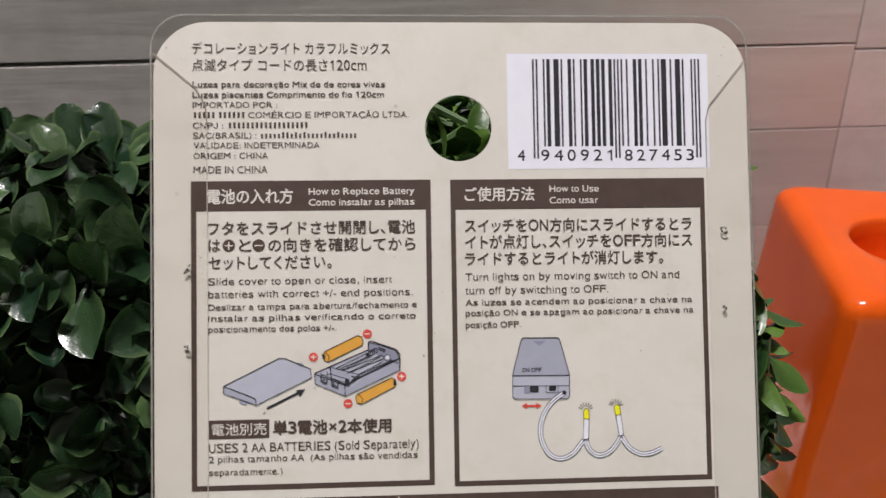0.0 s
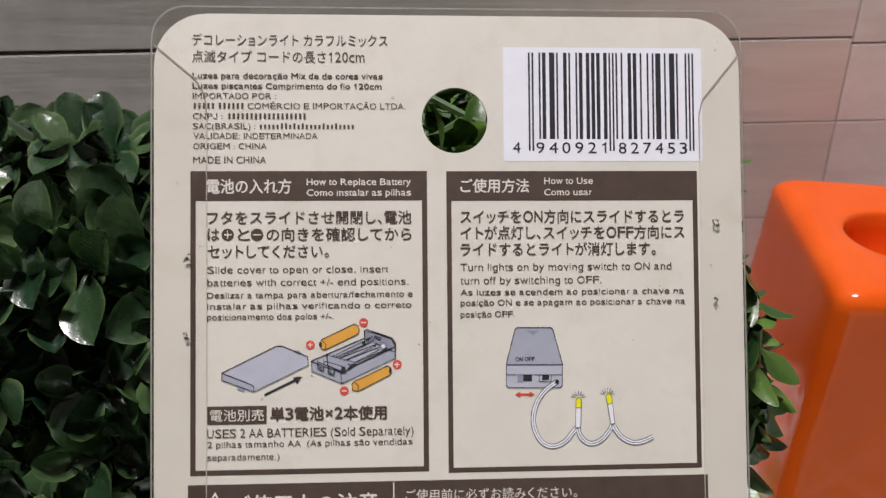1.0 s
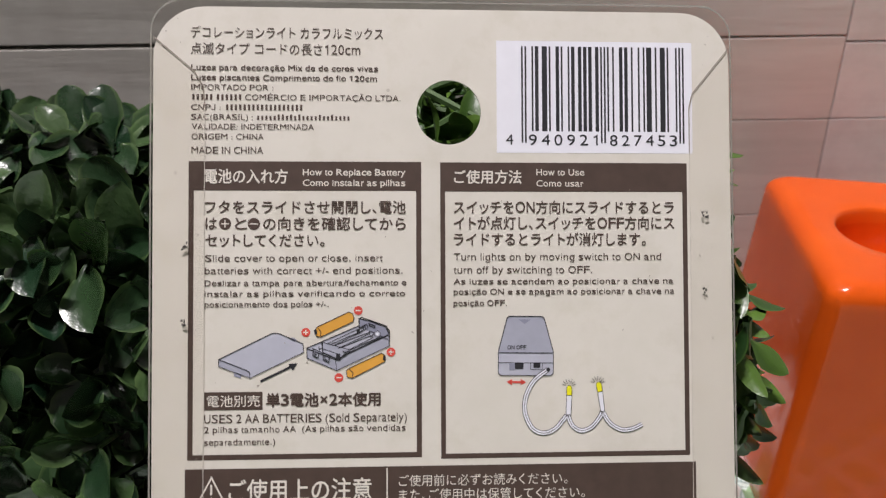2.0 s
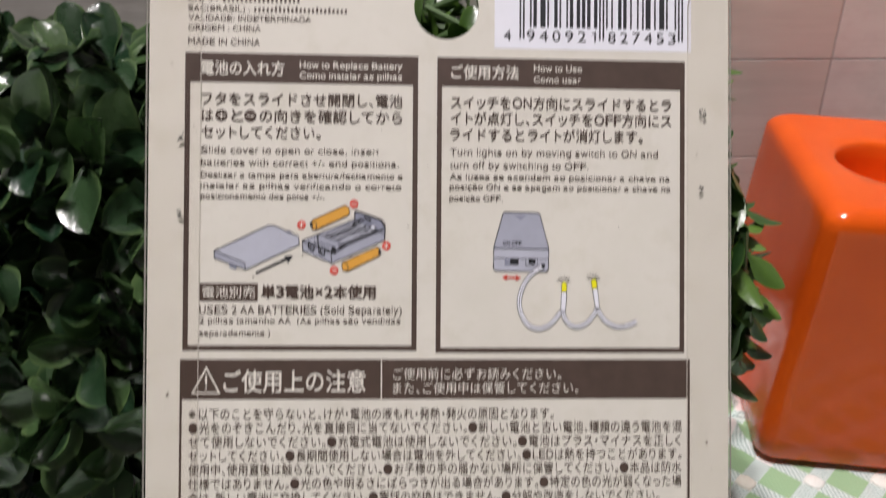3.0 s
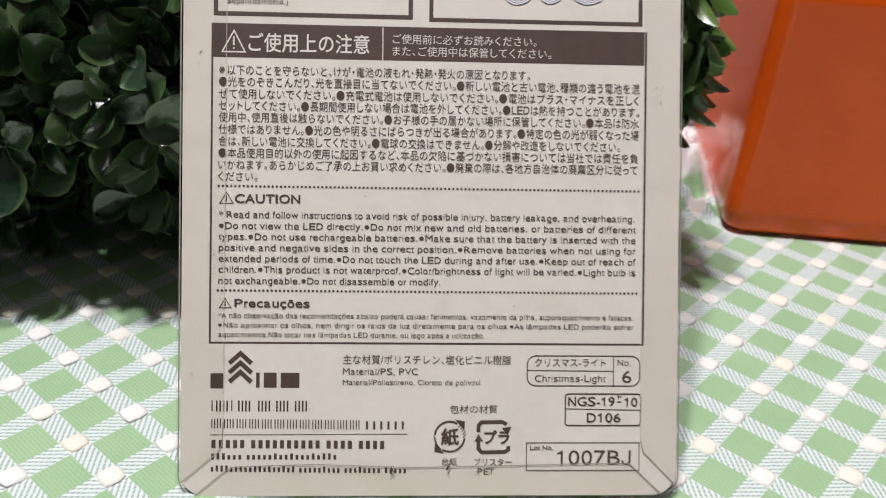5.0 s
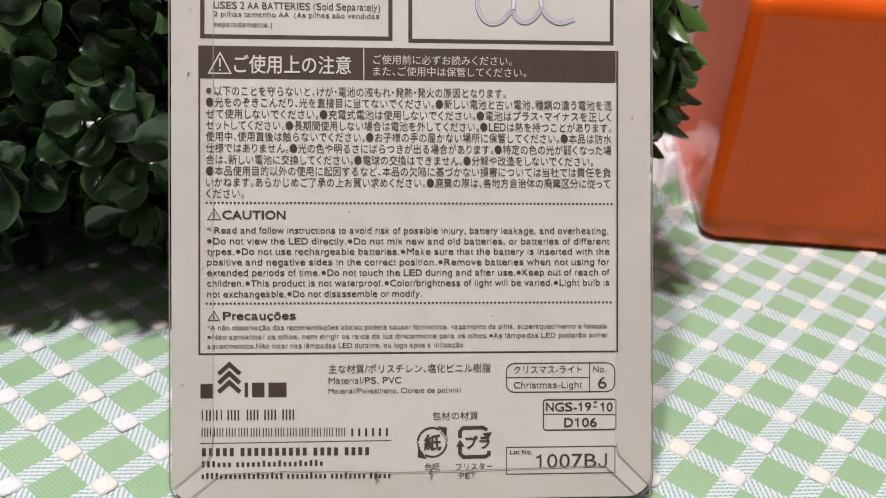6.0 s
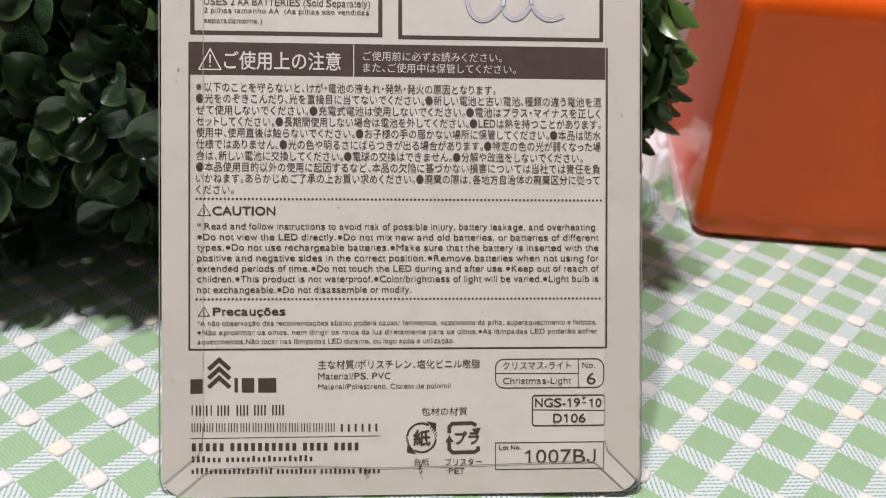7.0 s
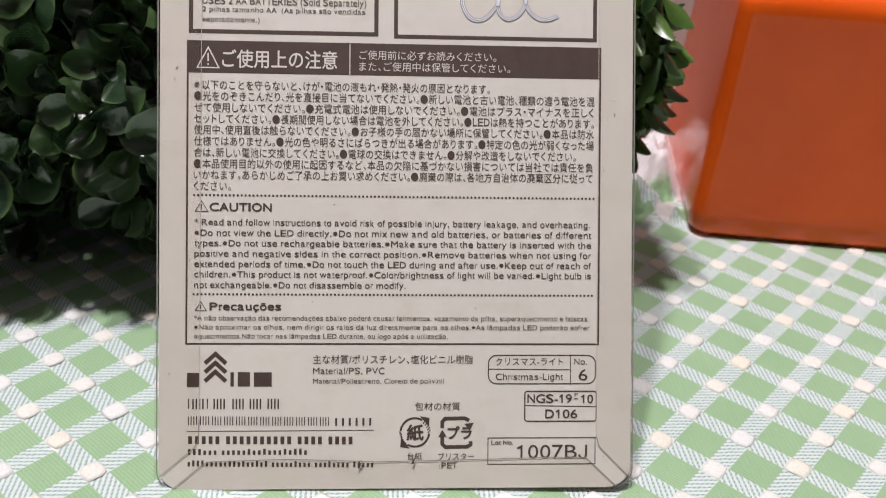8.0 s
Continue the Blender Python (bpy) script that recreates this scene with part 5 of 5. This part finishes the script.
def plant(name, label, sprigs, kinds, mats, near, seed):
    """A plant of sprigs (base, tip); leaves near the viewer are parts of their own, those behind one mass."""
    rnd = random.Random(seed)
    top = thing(name, label, "plant")
    shapes = []
    for length, width, cup, bend, tip in kinds:
        bm = bmesh.new()
        uv = bm.loops.layers.uv.new("UVMap")
        leaf_mesh(bm, Matrix.Identity(4), length, width, cup, bend, tip, uv=uv)
        me = mesh_of("leaf", bm, mats[0], True)
        shapes.append(me)
    mass, stems = bmesh.new(), bmesh.new()
    mass_uv = mass.loops.layers.uv.new("UVMap")
    poses = []
    for base, tip_at, pairs, size, hang in sprigs:
        base, tip_at = Vector(base), Vector(tip_at)
        stalk(stems, base, tip_at, 0.0011, 0.0006)
        way = (tip_at - base).normalized()
        side = way.orthogonal().normalized()
        for k in range(pairs):
            f = 1 - k * 0.0062 / max(0.01, (tip_at - base).length)
            at = base.lerp(tip_at, f)
            a0 = rnd.uniform(0, math.tau) if k == 0 else a0 + math.pi / 2 + rnd.uniform(-0.3, 0.3)
            for half in range(2 if k else 3):
                a = a0 + half * (math.pi if k else math.tau / 3) + rnd.uniform(-0.35, 0.35)
                out = Matrix.Rotation(a, 3, way) @ side
                lean = rnd.uniform(0.15, 0.9) + 0.5 * (k == 0) + hang
                d = out + way * lean
                m = leaf_frame(at + out * 0.0006, d, way + Vector((0, -0.1, 0.25)), rnd.uniform(-0.45, 0.45))
                poses.append((m @ Matrix.Scale(size * rnd.uniform(0.75, 1.12), 4), rnd.randrange(len(kinds))))
    poses.sort(key=near)
    for m, kind in poses[:300]:
        ob = new("leaf", shapes[kind])
        ob.parent = top
        ob.matrix_basis = m
    for m, kind in poses[300:]:
        leaf_mesh(mass, m, *kinds[kind], rows=7, uv=mass_uv)
    if len(poses) > 300:
        tagged(part("foliage", mass, mats[1], top, "", True), kind="stuff")
    tagged(part("stem_mass", stems, STEM, top), kind="stuff")
    return top


BOXLEAF = [leaf_material("boxwood_leaf", (0.011, 0.035, 0.016), (0.060, 0.110, 0.038), (0.12, 0.19, 0.065), flag, 0.25, 0.7, 0.5) for flag in (True, False)]
LONGLEAF = [leaf_material("long_leaf", (0.016, 0.052, 0.011), (0.115, 0.215, 0.032), (0.10, 0.19, 0.03), flag, 0.40, 0.5, 0.2) for flag in (True, False)]


def hedge_front(z):
    """Depth of the bush's front at a height: it bulges below the middle and draws back above and underneath."""
    if z < 0.05:
        return 0.070 + 0.55 * (0.05 - z)
    if z < 0.082:
        return 0.070 + 0.14 * (z - 0.05)
    return 0.0745 + 1.08 * (z - 0.082)


def hedge_sprigs():
    rnd = random.Random(21)
    out = []
    while len(out) < 350:
        x, z = rnd.uniform(-0.235, -0.03), rnd.uniform(0.012, 0.124)
        crown = 0.105 + 0.004 * noise.noise((x * 30, 3, 1)) + 0.007 * math.exp(-((x + 0.088) / 0.012) ** 2) - 0.42 * max(0, x + 0.075)
        pick = rnd.random()
        if pick < 0.72:
            y = hedge_front(z) + 0.007 * noise.noise((x * 28, z * 28, 9)) + rnd.uniform(0, 0.022)
            if z > crown:
                continue
            way = Vector((rnd.uniform(-0.7, 0.7), -1, rnd.uniform(-0.35, 0.5) + 9 * max(0, z - 0.085)))
        elif pick < 0.94:
            y, z = rnd.uniform(0.115, 0.19), crown - rnd.uniform(0.0, 0.008)
            way = Vector((rnd.uniform(-0.6, 0.6), rnd.uniform(-0.8, 0.3), 1))
        else:
            x, y, z = -0.045 + rnd.uniform(-0.008, 0.004), rnd.uniform(0.105, 0.19), rnd.uniform(0.02, crown)
            way = Vector((1, rnd.uniform(-0.6, 0.3), rnd.uniform(-0.2, 0.6)))
        tip = Vector((x, y, z))
        # nothing pokes through the leaning card
        if x > -0.064 and y < 0.589 * z + 0.026:
            continue
        out.append((tip - way.normalized() * 0.026, tip, 4, 1.0, 0.0))
    return out


hedge = plant("boxwood_bush", "dark green artificial boxwood bush with small round glossy leaves", hedge_sprigs(), ((0.0160, 0.0108, 0.38, -0.22, 0.0), (0.0142, 0.0100, -0.32, -0.24, 0.0), (0.0166, 0.0102, 0.55, 0.18, 0.0), (0.0150, 0.0108, 0.28, -0.46, 0.0), (0.0132, 0.0088, 0.45, -0.10, 0.0)), BOXLEAF, lambda e: e[0].translation.y - 0.5 * e[0].translation.z, 5)


# black box added inside the bush: stands in for deep shade between leaves
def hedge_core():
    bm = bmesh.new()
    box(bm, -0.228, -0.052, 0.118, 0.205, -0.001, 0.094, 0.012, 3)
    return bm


part("root_block", hedge_core(), DARKBLOCK, hedge, "dark inner block")


def long_edge(z):
    """How far the plant reaches sideways at a height."""
    steps = ((0.03, 0.057), (0.045, 0.068), (0.06, 0.0765), (0.075, 0.077), (0.087, 0.0745), (0.10, 0.0685), (0.116, 0.063), (0.122, 0.060))
    for (za, xa), (zb, xb) in zip(steps, steps[1:]):
        if z < zb:
            return xa + (xb - xa) * max(0, z - za) / (zb - za)
    return 0.055


def long_sprigs():
    rnd = random.Random(8)
    out = []
    while len(out) < 230:
        x, z = rnd.uniform(-0.045, 0.06), rnd.uniform(0.012, 0.140)
        y = rnd.uniform(0.07, 0.18)
        if y < 0.589 * z + (0.030 if x < 0.045 else 0.024) or z > 0.126 - 0.4 * abs(x):
            continue
        if x > 0.045 and (z < 0.036 or y > 0.14):
            continue
        way = Vector(((x - 0.015) * 14 + rnd.uniform(-0.6, 0.6), rnd.uniform(-0.6, 0.4), rnd.uniform(-0.5, 0.9)))
        tip = Vector((x, y, z))
        out.append((tip - way.normalized() * 0.03, tip, 3, 1.0, 0.0))
    # the side that hangs past the card
    for k in range(190):
        z = rnd.uniform(0.036, 0.120)
        x = long_edge(z) - abs(rnd.gauss(0, 0.009))
        y = max(0.589 * z + 0.038, 0.091) + rnd.uniform(0, 0.024)
        tip = Vector((x, y, z))
        way = Vector((rnd.uniform(0.1, 0.7), rnd.uniform(-0.5, 0.4), rnd.uniform(-1.6, -0.5)))
        out.append((tip - way.normalized() * 0.020, tip, 4, 1.0, rnd.uniform(0.5, 2.2)))
    # unseen sprigs added at the back, to cast shade on the planks beside the vase
    for k in range(150):
        tip = Vector((rnd.uniform(-0.02, 0.065), rnd.uniform(0.178, 0.218), rnd.uniform(0.03, 0.108)))
        way = Vector((rnd.uniform(-0.6, 0.5), rnd.uniform(-0.6, 0.2), rnd.uniform(-0.6, 0.8)))
        out.append((tip - way.normalized() * 0.03, tip, 3, 1.0, 0.2))
    # the crown, level with the hole of the card
    for k in range(90):
        tip = Vector((rnd.uniform(-0.03, 0.04), rnd.uniform(0.116, 0.165), rnd.uniform(0.104, 0.125)))
        way = Vector((rnd.uniform(-1, 1), rnd.uniform(-0.7, 0.5), rnd.uniform(-0.4, 0.6)))
        out.append((tip - way.normalized() * 0.03, tip, 3, 1.1, 0.2))
    return out


part("root_block", box(bmesh.new(), -0.035, 0.045, 0.125, 0.195, 0.004, 0.05, 0.008, 2), DARKBLOCK, plant("leafy_plant", "green artificial plant with narrow oblong leaves behind the card", long_sprigs(), ((0.0120, 0.0051, 0.3, -0.25, 0.0), (0.0106, 0.0055, 0.3, 0.15, 0.0), (0.0130, 0.0047, 0.35, -0.35, 0.02)), LONGLEAF, lambda e: e[0].translation.y - 0.8 * e[0].translation.x - 0.4 * e[0].translation.z, 6), "dark pot")


# ---- the planks of the wall, which hang a little out of level ----
PIVOT = pose(0.1471, 0.231, 0.1240, 0, -2.53, 0)


def plank(x0, x1, z0, z1, mat, proud=0.0, under=0.0, over=0.0, gap=0.00025):
    """A board between two joints; under and over widen the joint below and above it."""
    cx, cz = (x0 + x1) / 2, (z0 + z1) / 2
    bm = box(bmesh.new(), x0 + gap - cx, x1 - gap - cx, -0.008, 0.0, z0 + gap + under - cz, z1 - gap - cz, 0.00012, 1)
    # the joint above narrows towards the far end of the board
    for v in bm.verts:
        if v.co.z > 0:
            v.co.z -= over * (1 - 0.8 * (v.co.x + cx - x0) / (x1 - x0))
    ob = part("plank", bm, mat, wall_north)
    ob.matrix_basis = PIVOT @ pose(cx, -proud, cz)
    return ob


joints = [-0.20, -0.165, -0.127, -0.097, -0.0665, -0.0292, 0.0, 0.032, 0.063, 0.097, 0.13, 0.16, 0.19]
for z0, z1 in zip(joints, joints[1:]):
    wide_over = 0.0016 if z1 == 0.0 else 0.0
    # the long boards end a little higher than the short ones beside them
    low, high = (0.0008 if z0 == 0.0 else 0.0), (0.0008 if z1 == 0.0 else 0.0)
    plank(-0.78, -0.42, z0 + low, z1 + high, GREYPLANK, 0.0, 0.0, wide_over)
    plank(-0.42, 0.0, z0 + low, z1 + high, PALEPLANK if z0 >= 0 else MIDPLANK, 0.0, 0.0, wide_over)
    plank(0.0, 0.19, z0 - 2 * low, z1 - 2 * high, PLANK, 0.0, 0.0003 if z0 == 0.0 else 0)
    plank(0.19, 0.48, z0, z1, PLANK)
